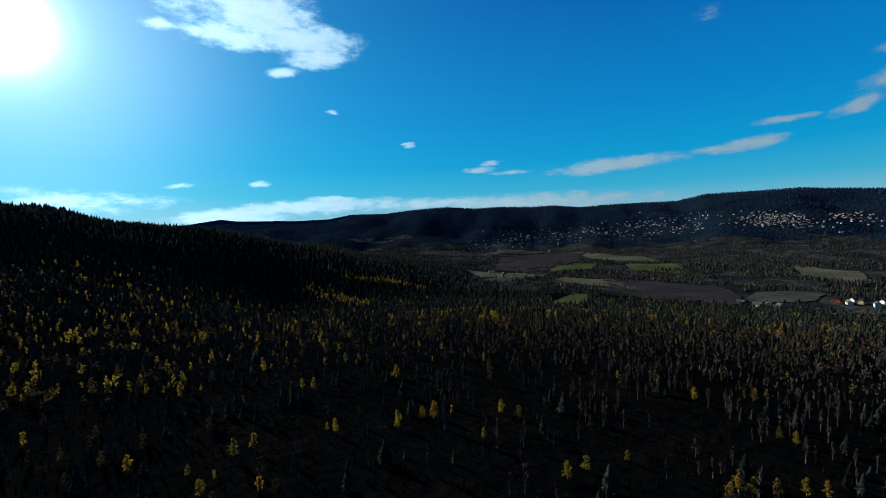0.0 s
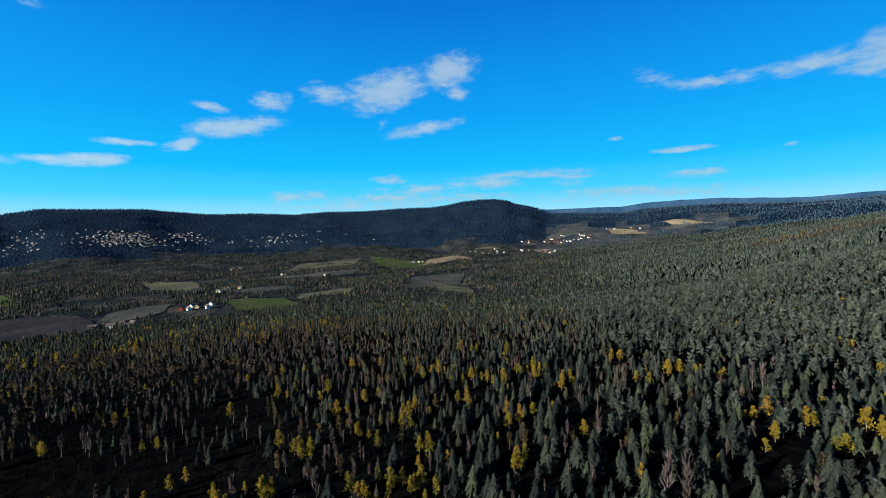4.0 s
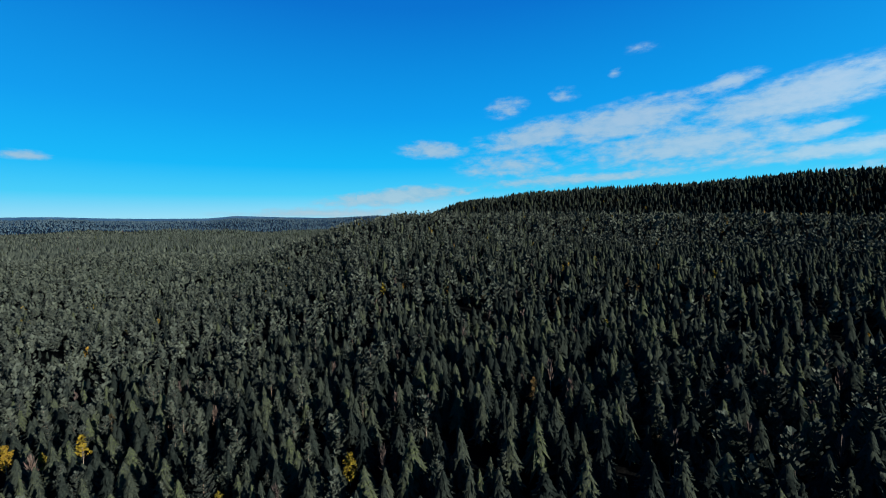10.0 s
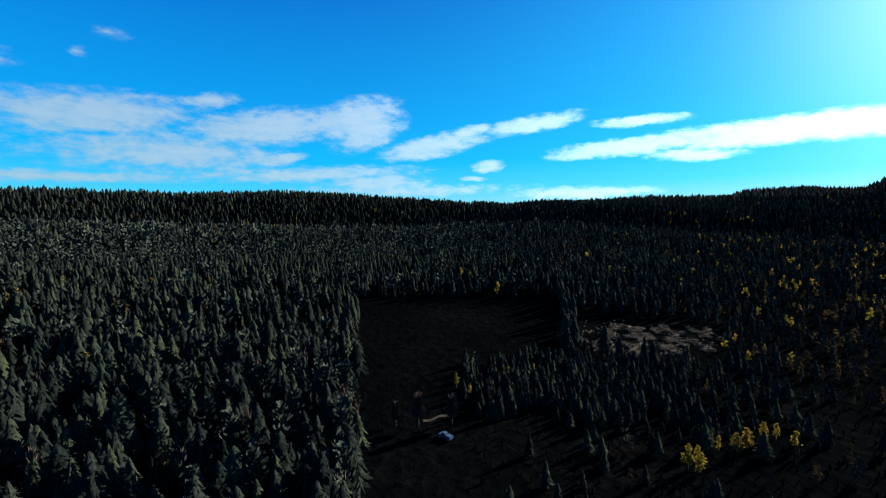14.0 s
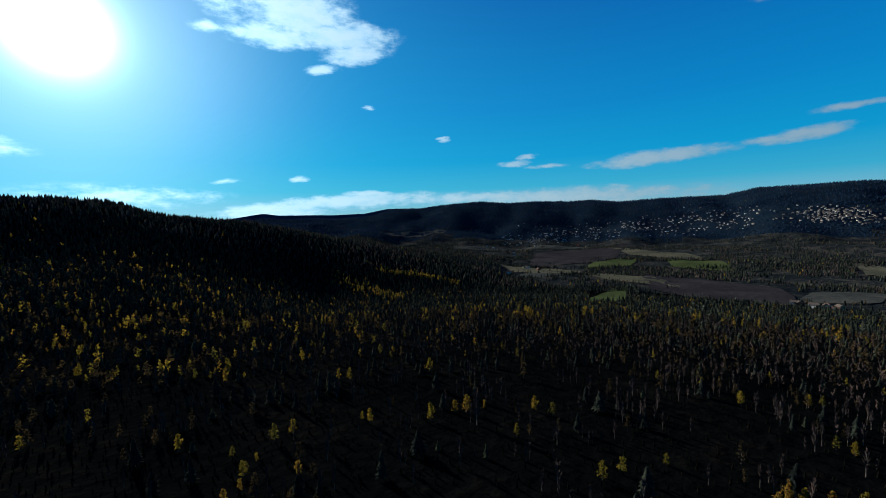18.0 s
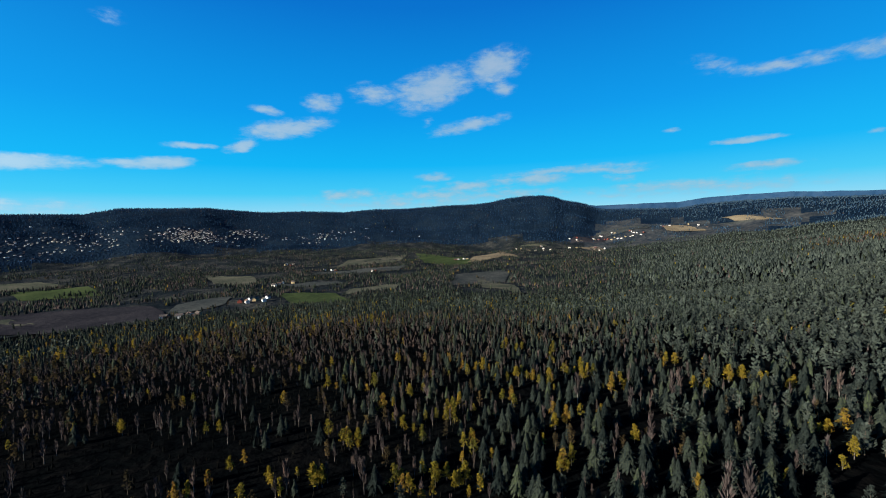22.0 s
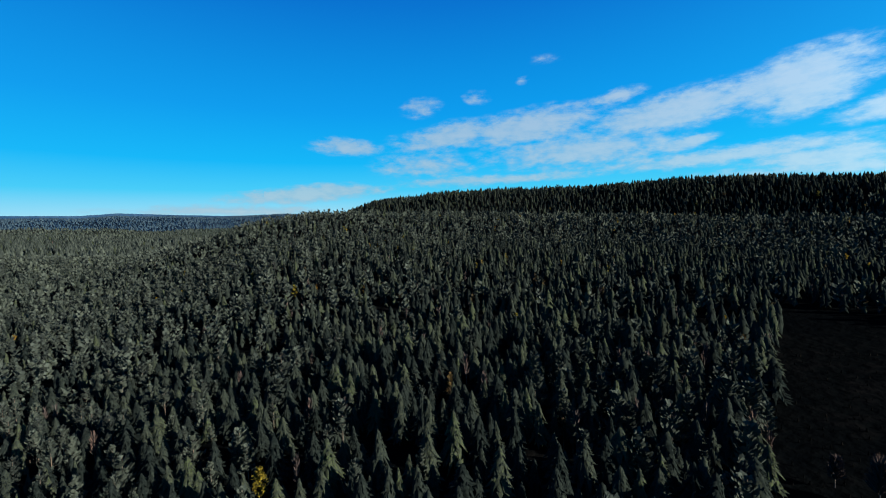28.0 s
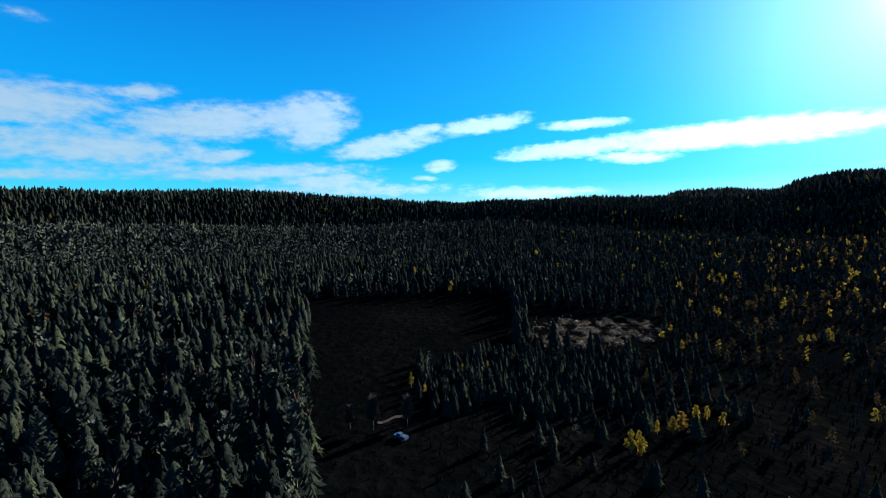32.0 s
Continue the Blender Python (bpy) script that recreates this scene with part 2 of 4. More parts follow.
SPRUCE = surface("spruce_needles", [(0.05, (.0030, .0047, .0047)), (0.4, (.0070, .0096, .0092)), (0.7, (.0122, .0163, .0133)), (0.88, (.0180, .0218, .0148)), (1.0, (.0225, .0315, .0150))], 0.25, tint=True, bump=0, fine_scale=2.6)
PINE = surface("pine_needles", [(0.05, (.0075, .0098, .0102)), (0.5, (.0218, .0285, .0256)), (1.0, (.0335, .0418, .0350))], 0.25, tint=True, bump=0, fine_scale=2.6)
# Blue haze put into needle colours; paler pine stands for the front-lit north.
HAZED_SPRUCE = surface("hazed_spruce_needles", [(0.2, (.0036, .0110, .0250)), (0.55, (.0058, .0150, .0320)), (0.85, (.0085, .0195, .0370)), (1.0, (.0120, .0235, .0385))], 0.02, tint=True, bump=0)
HAZED_PINE = surface("hazed_pine_needles", [(0.2, (.012, .0235, .0365)), (0.55, (.018, .0325, .0475)), (0.85, (.0245, .0405, .0555)), (1.0, (.030, .0455, .058))], 0.02, tint=True, bump=0)
# Sapling colour darkened to stand for shade under the trees.
SHADED_BRUSH = surface("shaded_brush", [(0.2, (.0009, .0012, .0014)), (0.6, (.002, .0022, .0021)), (1.0, (.0045, .004, .0034))], 0.3, tint=True, bump=0)
# Brown leaves, with some dimness of the backlit sunward slope in the colour.
ALDER = surface("dim_brown_leaves", [(0.2, (.013, .0115, .0072)), (0.55, (.025, .0195, .0105)), (0.85, (.040, .029, .0135)), (1.0, (.055, .039, .015))], 0.4, tint=True, bump=0, leaf=.25)
# Both wooded grounds below hold haze, and some far shade, in their bluish tones.
HAZED_CANOPY = surface("hazed_far_woodland", [(0.1, (.0020, .0052, .0112)), (0.45, (.0032, .0075, .0148)), (0.75, (.0048, .0100, .0175)), (1.0, (.0074, .0125, .0185))], 0.006, bump=.9, fine_scale=.06)
HAZED_VALE = surface("hazed_valley_woodland", [(0.1, (.0035, .0056, .0078)), (0.45, (.0075, .0100, .0120)), (0.75, (.0160, .0175, .0180)), (1.0, (.0330, .0335, .0300))], 0.014, bump=.8, fine_scale=.09)
# The blue of this backdrop is distance haze put into the base colour.
HAZED_RANGE = surface("hazed_mountains", [(0.1, (.0055, .0175, .041)), (0.5, (.0085, .023, .050)), (1.0, (.013, .029, .057))], 0.0035, bump=.6, fine_scale=.02)
BIRCH = surface("autumn_leaves", [(0.1, (.046, .046, .013)), (0.35, (.090, .076, .012)), (0.6, (.138, .104, .013)), (0.82, (.128, .080, .015)), (1.0, (.092, .046, .018))], 0.4, tint=True, bump=0, leaf=.45)
TWIGS = surface("bare_twigs", [(0.2, (.019, .0165, .0168)), (0.6, (.034, .0275, .0275)), (1.0, (.052, .037, .031))], 0.5, tint=True, bump=0)
BARK = surface("grey_bark", [(0.2, (.03, .026, .022)), (0.8, (.075, .062, .052))], 1.2, bump=.4)
WHITE_BARK = surface("birch_bark", [(0.2, (.030, .027, .026)), (0.5, (.075, .070, .066)), (1.0, (.130, .122, .115))], 1.5, bump=.2)
# Near-black because the shade under the trees is put into this colour.
SHADED_FLOOR = surface("shaded_forest_floor", [(0.1, (.0006, .0009, .0012)), (0.45, (.0009, .0012, .0014)), (0.75, (.0014, .0016, .0018)), (1.0, (.0025, .0025, .0025))], 0.02, bump=.5, fine_scale=0.22)
# The bluish grey of these flats includes valley haze.
FLATS = surface("hazed_valley_flats", [(0.1, (.0080, .0115, .0160)), (0.45, (.0150, .0185, .0225)), (0.75, (.0250, .0280, .0305)), (1.0, (.0400, .0425, .0435))], 0.008, bump=.4, fine_scale=.05)
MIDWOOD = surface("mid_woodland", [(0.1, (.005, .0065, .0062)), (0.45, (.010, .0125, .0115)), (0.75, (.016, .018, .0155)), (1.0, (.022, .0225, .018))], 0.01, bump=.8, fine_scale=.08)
GRASS = surface("meadow_grass", [(0.1, (.0150, .0225, .0110)), (0.6, (.0225, .0330, .0140)), (1.0, (.0330, .0400, .0190))], 0.012, bump=.2, fine_scale=.1)
PASTURE = surface("dry_pasture", [(0.1, (.0230, .0275, .0210)), (0.6, (.0390, .0410, .0310)), (1.0, (.0560, .0540, .0420))], 0.012, bump=.2, fine_scale=.1)
FALLOW = surface("fallow_field", [(0.1, (.015, .0185, .0195)), (0.6, (.024, .0275, .0275)), (1.0, (.037, .0395, .0370))], 0.012, bump=.2, fine_scale=.1)
SOIL = surface("ploughed_soil", [(0.1, (.0095, .0098, .0125)), (0.6, (.0145, .0145, .0175)), (1.0, (.0205, .0200, .0225))], 0.012, bump=.3, fine_scale=.1)
STUBBLE = surface("pale_stubble", [(0.1, (0.066, 0.054, 0.036)), (0.6, (0.09, 0.075, 0.051)), (1.0, (0.108, 0.093, 0.066))], 0.012, bump=.2, fine_scale=.1)
GRAVEL = surface("gravel_track", [(0.1, (.018, .016, .015)), (0.6, (.032, .029, .027)), (1.0, (.050, .045, .041))], 0.3, bump=.4)
BRASH = surface("weathered_brash", [(0.1, (.030, .025, .020)), (0.5, (.085, .073, .058)), (1.0, (.180, .160, .135))], 0.35, bump=.3)
WHITE_PAINT = surface("white_paint", [(0.1, (0.348, 0.343, 0.326)), (1.0, (0.422, 0.416, 0.405))], .4, rough=.6, bump=.05)
GREY_PAINT = surface("grey_paint", [(0.1, (.15, .15, .145)), (1.0, (.22, .215, .205))], .4, rough=.7, bump=.05)
RED_PAINT = surface("red_paint", [(0.1, (0.085, 0.026, 0.020)), (1.0, (0.12, 0.036, 0.028))], .4, rough=.7, bump=.05)
YELLOW_PAINT = surface("ochre_paint", [(0.1, (0.18, 0.145, 0.085)), (1.0, (0.23, 0.185, 0.11))], .4, rough=.7, bump=.05)
TILES = surface("dark_roof_tiles", [(0.1, (.035, .032, .032)), (1.0, (.075, .065, .06))], .6, rough=.7, bump=.3)
RED_TILES = surface("clay_roof_tiles", [(0.1, (.066, .046, .039)), (1.0, (.10, .068, .056))], .6, rough=.7, bump=.3)
GLASS = surface("window_glass", [(0.1, (.02, .025, .03)), (1.0, (.04, .05, .06))], .4, rough=.08, bump=0, gloss=.6)
BLUE_PAINT = surface("blue_car_paint", [(0.1, (.016, .032, .07)), (1.0, (.028, .052, .10))], .6, rough=.3, bump=0, gloss=.5)
TARP = surface("tarpaulin", [(0.1, (.02, .04, .075)), (1.0, (.035, .06, .11))], .8, rough=.6, bump=.2)
TYRE = surface("tyre_rubber", [(0.1, (.015, .015, .015)), (1.0, (.03, .03, .03))], 2.0, rough=.8, bump=0)


# ---- the lie of the land ----
def bumps(x, y, size, seed):
    """Gentle rolling noise from a few crossed waves."""
    rng = np.random.RandomState(seed)
    out = 0
    for k in range(7):
        a, ph = rng.uniform(0, 2 * np.pi, 2)
        s = size * rng.uniform(.6, 1.7)
        out = out + np.sin((x * np.cos(a) + y * np.sin(a)) * 2 * np.pi / s + ph)
    return out / 7


def step(v, lo, hi):
    u = np.clip((v - lo) / (hi - lo), 0, 1)
    return u * u * (3 - 2 * u)


def around(az, pairs):
    """A quantity that changes with the azimuth, given at some azimuths (-180 to 180)."""
    a, v = zip(*sorted(pairs))
    return np.interp(az, a, v, period=360)


# crest lines by azimuth, in degrees of elevation from the eye, to the tops of the trees
FAR_CREST = [(60, 1.38), (33, 1.18), (28.1, 1.85), (26.5, 1.59), (23, 1.59), (19.5, 1.49), (15.5, 1.59), (12.3, 2.16), (7.8, 2.11), (3, 2.63), (-0.5,
      2.74), (-4.6, 2.42), (-8, 2.53), (-12.3, 2.32), (-15, 2.42), (-18.5, 2.01), (-22, 2.16), (-26, 2.22), (-29.5, 2.22), (-32.4, 2.79), (-35.7,
      2.84), (-41, 2.84), (-44, 2.53), (-47, 2.27), (-51.8, 2.32), (-57, 2.11), (-61.2, 2.42), (-65.4, 2.42), (-68, 2.53), (-71, 2.68), (-75.4, 2.79),
      (-77, 2.94), (-79.6, 3.46), (-82, 3.62), (-83.9, 3.62), (-85.5, 3.41), (-86.7, 2.89), (-88.2, 2.58), (-90.7, 1.96), (-95, 2.01), (-100, 2.01),
      (-102.7, 2.37), (-106.5, 2.53), (-110.6, 2.53), (-115, 2.27), (-118.5, 2.16), (-124, 2.42), (-128.5, 2.32), (-131.6, 2.22), (-134.5, 2.27),
      (-139, 1.90), (-143, 1.90), (-148, 1.96), (-152.5, 1.75), (-156.7, 1.70), (-162, 1.64), (-165, 1.90), (-170, 1.70), (-175, 1.49), (180, 1.49)]
HILL_EDGE = [(-150, -7.14), (-160, -2.57), (-168, -0.49), (-175, 1.28), (179.5, 1.80), (174, 2.48), (170, 2.11), (162, 1.70), (152, 1.28), (142,
      0.76), (131, 0.45), (121, -0.07), (111, -0.28), (92, -0.07), (82, -0.18), (70, -0.07)]
HILL_CREST = [(-165, -2.98), (-175, -0.90), (178, 0.45), (170, 2.11), (168, 2.74), (165.9, 3.36), (160, 3.88), (155, 4.35), (148, 4.66), (140, 4.76),
      (133, 4.87), (125, 4.82), (120, 4.45), (113, 3.98), (108, 3.57), (104, 3.20), (99, 2.84), (95.6, 2.63), (92, 2.94), (88, 2.63), (82, 2.53), (75,
      2.53), (60, 2.42)]
KNOLL_CREST = [(92, 2.42), (84, 2.48), (71, 2.42), (69, 3.05), (64, 3.10), (61, 2.53), (59.8, 2.48), (58, 3.46), (54.7, 3.93), (48.4, 3.98), (44,
      3.57), (42.3, 3.26), (40.8, 2.74), (38.5, 2.16), (34, 1.49), (31, 1.18), (26.6, 0.45), (19.7, -1.32), (15.6, -1.94), (11.5, -3.30), (6, -4.23),
      (1.9, -5.38), (-6, -7.66)]
RANGE_DROP = [(60, 0), (34, .5), (14, .4), (11, 0), (-89.5, 0), (-92, .5), (-101, .75), (-112, .6), (-121, .45), (-134, .35), (-150, .3), (-168, .35), (-176, .2), (178, 0)]
LEVELS = [0, 100, 150, 200, 300, 400, 600, 900, 1500, 2500, 3500, 5000]
VALLEY = [0, -1, -3, -6, -15, -28, -62, -100, -113, -116, -116, -116]
NORTH = [0, -1, -4, -7, -9, -9, -5, 4, 20, 50, 72, 74]
WEST = [0, 0, -2, -3, -4, 0, 10, 34, 60, 40, 20, 0]


def height(x, y):
    x, y = np.asarray(x, float), np.asarray(y, float)
    az, r = np.degrees(np.arctan2(-x, y)), np.hypot(x, y) + 1e-6
    t = lambda d: np.tan(np.radians(d))
    vale, north, west = (np.interp(r, LEVELS, p) for p in (VALLEY, NORTH, WEST))
    edge = EYE + 620 * t(around(az, HILL_EDGE)) - 10
    crest = EYE + 900 * t(around(az, HILL_CREST)) - 14
    lip = np.interp(r, [0, 150, 200, 250, 350, 480, 580, 620], [0, 0, .03, .1, .36, .62, .92, 1]) * edge
    dip = np.maximum(edge - 18, -20)
    hill = np.where(r < 620, lip, np.where(r < 730, edge + (dip - edge) * step(r, 620, 730), dip + (crest - dip) * step(r, 730, 900)))
    ws = around(az, [(-180, 1), (-172, .9), (-164, .4), (-152, 0), (45, 0), (66, .35), (88, 1), (174, 1)])
    wn = around(az, [(-176, .3), (-160, 1), (-124, 1), (-110, .4), (-90, 0), (180, .1), (165, 0)])
    ww = around(az, [(22, 0), (44, 1), (66, .65), (88, 0)])
    wv = around(az, [(-124, 0), (-110, .6), (-90, 1), (22, 1), (44, 0)])
    h = (ws * hill + wn * north + ww * west + wv * vale) / (ws + wn + ww + wv)
    knoll = EYE + 1300 * t(around(az, KNOLL_CREST)) - 11
    k = step(r, 700, 1300) * (1 - .55 * step(r, 1350, 2200)) * around(az, [(-12, 0), (-5, 1), (82, 1), (93, 0)])
    h = np.where(knoll > h, h + (knoll - h) * k, h)
    brow = np.exp(-((az + 126) / 16) ** 2 - ((r - 1900) / 420) ** 2) * 16
    h = h + brow
    # low wooded swells across the northern plain
    plain = around(az, [(-174, 0), (-164, 1), (-112, 1), (-98, 0), (170, 0)])
    for dist, wide, high, seed in ((800, 110, 7, 84), (1350, 150, 11, 81), (2150, 190, 15, 82), (2950, 230, 22, 83)):
        h = h + plain * np.exp(-((r - dist - 160 * np.sin(az * .09 + seed)) / wide) ** 2) * high * (.55 + .6 * bumps(x, y, 1300, seed) + .25 * bumps(x, y, 500, seed + 9))
    ridge = EYE + 4300 * t(around(az, FAR_CREST) - around(az, RANGE_DROP)) - 8
    rise = step(r, 2500, 4300) ** 1.15 * (1 - .25 * step(r, 4400, 4950))
    h = h + (np.maximum(ridge, h) - h) * rise
    # spurs and hollows on the far slopes, and the dark hill below the town
    slopes = step(r, 2300, 2900) * (1 - step(r, 3750, 4250)) * around(az, [(-150, .35), (-110, .6), (-92, 1), (20, 1), (45, .4), (170, .3)])
    h = h + slopes * (34 * bumps(x, y, 1050, 61) + 26 * bumps(x, y, 430, 62) + 9 * bumps(x, y, 170, 63))
    h = h + 30 * np.exp(-((az + 46) / 17) ** 2 - ((r - 2480) / 200) ** 2) + 22 * np.exp(-((az + 66) / 9) ** 2 - ((r - 2900) / 190) ** 2)
    far = step(r, 300, 1500)
    h = h + bumps(x, y, 420, 3) * (1 + 11 * far * (1 - .85 * step(r, 3900, 4300))) + bumps(x, y, 90, 5) * (1.2 + far * 1.5)
    return h


def at(az, r, up=0.0):
    p = polar(az, r)
    return Vector((p.x, p.y, float(height(p.x, p.y)) + up))


def mesh_from(name, verts, tris, mats, which=None, tint=None):
    me = bpy.data.meshes.new(name)
    verts, tris = np.asarray(verts, np.float32), np.asarray(tris, np.int32)
    k = tris.shape[1]
    me.vertices.add(len(verts)), me.loops.add(tris.size), me.polygons.add(len(tris))
    me.vertices.foreach_set("co", verts.ravel())
    me.loops.foreach_set("vertex_index", tris.ravel())
    me.polygons.foreach_set("loop_start", np.arange(0, tris.size, k, dtype=np.int32))
    for m in mats:
        me.materials.append(m)
    if which is not None:
        me.polygons.foreach_set("material_index", np.asarray(which, np.int32))
    me.update(calc_edges=True)
    if tint is not None:
        me.attributes.new("tint", "FLOAT", "POINT").data.foreach_set("value", np.asarray(tint, np.float32))
    return me


def sheet(name, azs, rs, material, up=0.0, closed=False, smooth=True):
    """A sheet over the land between rays and rings; azs and rs are 1D, or full grids."""
    if np.ndim(azs) == 1:
        azs, rs = np.meshgrid(azs, rs, indexing="ij")
    a = np.radians(azs)
    x, y = -np.sin(a) * rs, np.cos(a) * rs
    v = np.stack([x, y, height(x, y) + up], -1).reshape(-1, 3)
    n, m = azs.shape
    i, j = np.meshgrid(np.arange(n if closed else n - 1), np.arange(m - 1), indexing="ij")
    i2 = (i + 1) % n
    q = np.stack([i * m + j, i * m + j + 1, i2 * m + j + 1, i2 * m + j], -1).reshape(-1, 4)
    if azs[1, 0] > azs[0, 0]:
        pass
    else:
        q = q[:, ::-1]
    me = mesh_from(name, v, q, [material])
    if smooth:
        me.polygons.foreach_set("use_smooth", np.ones(len(q), bool))
    return new(name, me)


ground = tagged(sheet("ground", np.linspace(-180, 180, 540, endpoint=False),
                      np.concatenate([[0.01], np.geomspace(12, 4980, 150)]), SHADED_FLOOR, closed=True),
                "forest floor, tree shade put into its colour, rolling down to a wide valley", "ground", kind="structure")
for m in (HAZED_VALE, HAZED_CANOPY, FLATS, MIDWOOD):
    ground.data.materials.append(m)
spots = np.zeros(len(ground.data.polygons) * 3, np.float32)
ground.data.polygons.foreach_get("center", spots)
spots = spots.reshape(-1, 3)
gaz, gr = np.degrees(np.arctan2(-spots[:, 0], spots[:, 1])), np.hypot(spots[:, 0], spots[:, 1])
edge = gr + 160 * bumps(spots[:, 0], spots[:, 1], 500, 71)
vale_side = (gaz < 14) & (gaz > -100)
side = (gaz + .03 * (edge - gr) < -90) & (gaz + .03 * (edge - gr) > -113) & (edge > 2480 + (gaz + 86) * -22) & (edge + (edge - gr) < 3500)
# with distance the sheet changes to grounds that have haze painted in
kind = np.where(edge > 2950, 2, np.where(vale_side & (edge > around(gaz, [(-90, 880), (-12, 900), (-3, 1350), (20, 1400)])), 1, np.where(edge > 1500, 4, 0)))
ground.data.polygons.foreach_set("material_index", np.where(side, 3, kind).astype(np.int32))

# the mountains beyond the land that can be walked, blue haze in their colour
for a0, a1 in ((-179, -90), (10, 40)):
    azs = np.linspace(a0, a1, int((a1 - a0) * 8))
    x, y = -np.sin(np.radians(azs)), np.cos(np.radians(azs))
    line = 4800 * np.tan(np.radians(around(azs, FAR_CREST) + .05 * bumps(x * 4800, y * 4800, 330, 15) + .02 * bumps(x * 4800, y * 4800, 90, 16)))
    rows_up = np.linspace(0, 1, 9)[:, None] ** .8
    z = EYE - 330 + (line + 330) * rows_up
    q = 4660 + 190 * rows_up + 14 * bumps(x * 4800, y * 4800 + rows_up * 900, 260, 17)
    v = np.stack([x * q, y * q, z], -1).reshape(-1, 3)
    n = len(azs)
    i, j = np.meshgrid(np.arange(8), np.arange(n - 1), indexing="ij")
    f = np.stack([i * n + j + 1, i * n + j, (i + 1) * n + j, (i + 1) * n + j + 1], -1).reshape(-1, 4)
    me = mesh_from("backdrop", v, f, [HAZED_RANGE])
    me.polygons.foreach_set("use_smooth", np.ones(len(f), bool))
    tagged(new("backdrop", me), "distant mountains on the horizon, blue haze painted into their colour", "mountains", kind="structure")

# ---- fields, tracks and clearings ----
# name, azimuth span, distance span, material, label
FIELDS_SOUTH = [
    ("ploughed_field", -20.7, -36.1, 907, 1268, SOIL, "broad dark ploughed field on the valley floor"),
    ("ploughed_field", -36.5, -42.8, 984, 1165, FALLOW, "dull brown field beside the farm houses"),
    ("pasture", -14.9, -23.9, 1115, 1278, PASTURE, "pale green pasture strip along a tree row"),
    ("green_meadow", -14.6, -19.1, 685, 965, GRASS, "small green meadow at the forest edge"),
    ("green_meadow", -23.7, -29.8, 1579, 1903, GRASS, "bright green meadow beside a dark copse"),
    ("green_meadow", -14.9, -20.2, 1550, 1839, GRASS, "green meadow beside a dark copse"),
    ("pasture", -18.6, -26.9, 1972, 2343, PASTURE, "pale green pasture below the town"),
    ("ploughed_field", -7.5, -18.5, 1671, 2452, SOIL, "wide dark ploughed field below the town"),
    ("pasture", -3.4, -16.5, 2560, 2711, FALLOW, "pale green strip below the town"),
    ("pasture", -5.1, -12.2, 1243, 1367, FALLOW, "pale pasture strip among tree rows"),
    ("green_meadow", -48.7, -56.8, 932, 1125, GRASS, "green meadow beside the farm houses"),
    ("pasture", 12.8, 4.5, 3037, 3198, FALLOW, "pale distant meadow on the valley floor"),
    ("stubble_field", 12.3, 8.6, 2802, 2936, FALLOW, "tan field strip on the valley floor"),
    ("pasture", 3.5, -6.0, 2461, 2667, FALLOW, "pale tan field behind the wooded shoulder"),
    ("pasture", -3.1, -14.1, 1318, 1547, PASTURE, "dull pasture strip behind the wooded shoulder"),
]
FIELDS_EAST = [
    ("pasture", -56.9, -64.1, 1083, 1174, PASTURE, "narrow pasture beside a country road"),
    ("pasture", -40.5, -45.8, 1466, 1846, PASTURE, "dull green pasture ringed by bare birches"),
    ("pasture", -56.5, -64.5, 1945, 2321, PASTURE, "dull green meadow ringed by bare birches"),
    ("pasture", -49.1, -56.9, 1263, 1343, FALLOW, "grey-green pasture among tree rows"),
    ("pasture", -52.6, -64.8, 1653, 1755, FALLOW, "pale strip along a country road"),
    ("pasture", -67.1, -74.2, 1807, 2316, GRASS, "green pasture in front of a white farm"),
    ("stubble_field", -74.1, -78.7, 1975, 2424, STUBBLE, "pale stubble field beside a white farm"),
    ("stubble_field", -77.7, -80.6, 2209, 2400, STUBBLE, "pale stubble field on a low rise"),
    ("stubble_field", -71.8, -79.3, 1177, 1486, FALLOW, "greyish brown field framed by dark spruces"),
    ("green_meadow", -75.3, -80.6, 999, 1209, PASTURE, "small dull meadow at the forest edge"),
]
FIELDS_NORTH = [
    ("ploughed_field", -87.7, -92.2, 2899, 3161, SOIL, "dark ploughed field below the mountain"),
    ("stubble_field", -88.6, -91.7, 2605, 2911, STUBBLE, "pale field at the foot of the dark mountain"),
    ("pasture", -80.8, -84.6, 2777, 2859, PASTURE, "dull pasture at the foot of the dark mountain"),
    ("stubble_field", -98.5, -102.6, 3118, 3331, STUBBLE, "pale distant field up the side valley"),
    ("stubble_field", -103.1, -107.2, 3227, 3338, FALLOW, "greyish distant field far up the side valley"),
    ("stubble_field", -105.0, -109.3, 3336, 3435, STUBBLE, "pale distant field at the head of the valley"),
    ("pasture", -90.7, -97.0, 3141, 3363, FALLOW, "dull distant pasture among houses"),
]
FIELDS = FIELDS_SOUTH + FIELDS_EAST + FIELDS_NORTH
for k, (name, a0, a1, r0, r1, m, label) in enumerate(FIELDS):
    a0, a1 = min(a0, a1), max(a0, a1)
    a, u = np.meshgrid(np.linspace(a0, a1, 22), np.linspace(0, 1, 10), indexing="ij")
    wob = bumps(a * 30, u * 90 + k * 77, 150, 20 + k)
    s = (a - a0) / (a1 - a0) - .5
    lean = (.5, -.4, .35, -.5, .25, -.3)[k % 6]
    r = r0 + (r1 - r0) * (u + s * lean + wob * .10) * (1 + .25 * s * (-1) ** k)
    a = a + (u - .5) * (a1 - a0) * (.18, -.22, .3, -.12)[k % 4] + bumps(u * 300, s * 40 + k * 31, 160, 60 + k) * (a1 - a0) * .03
    tagged(sheet(name, a, r, m, up=1.6), label, "field", kind="structure")

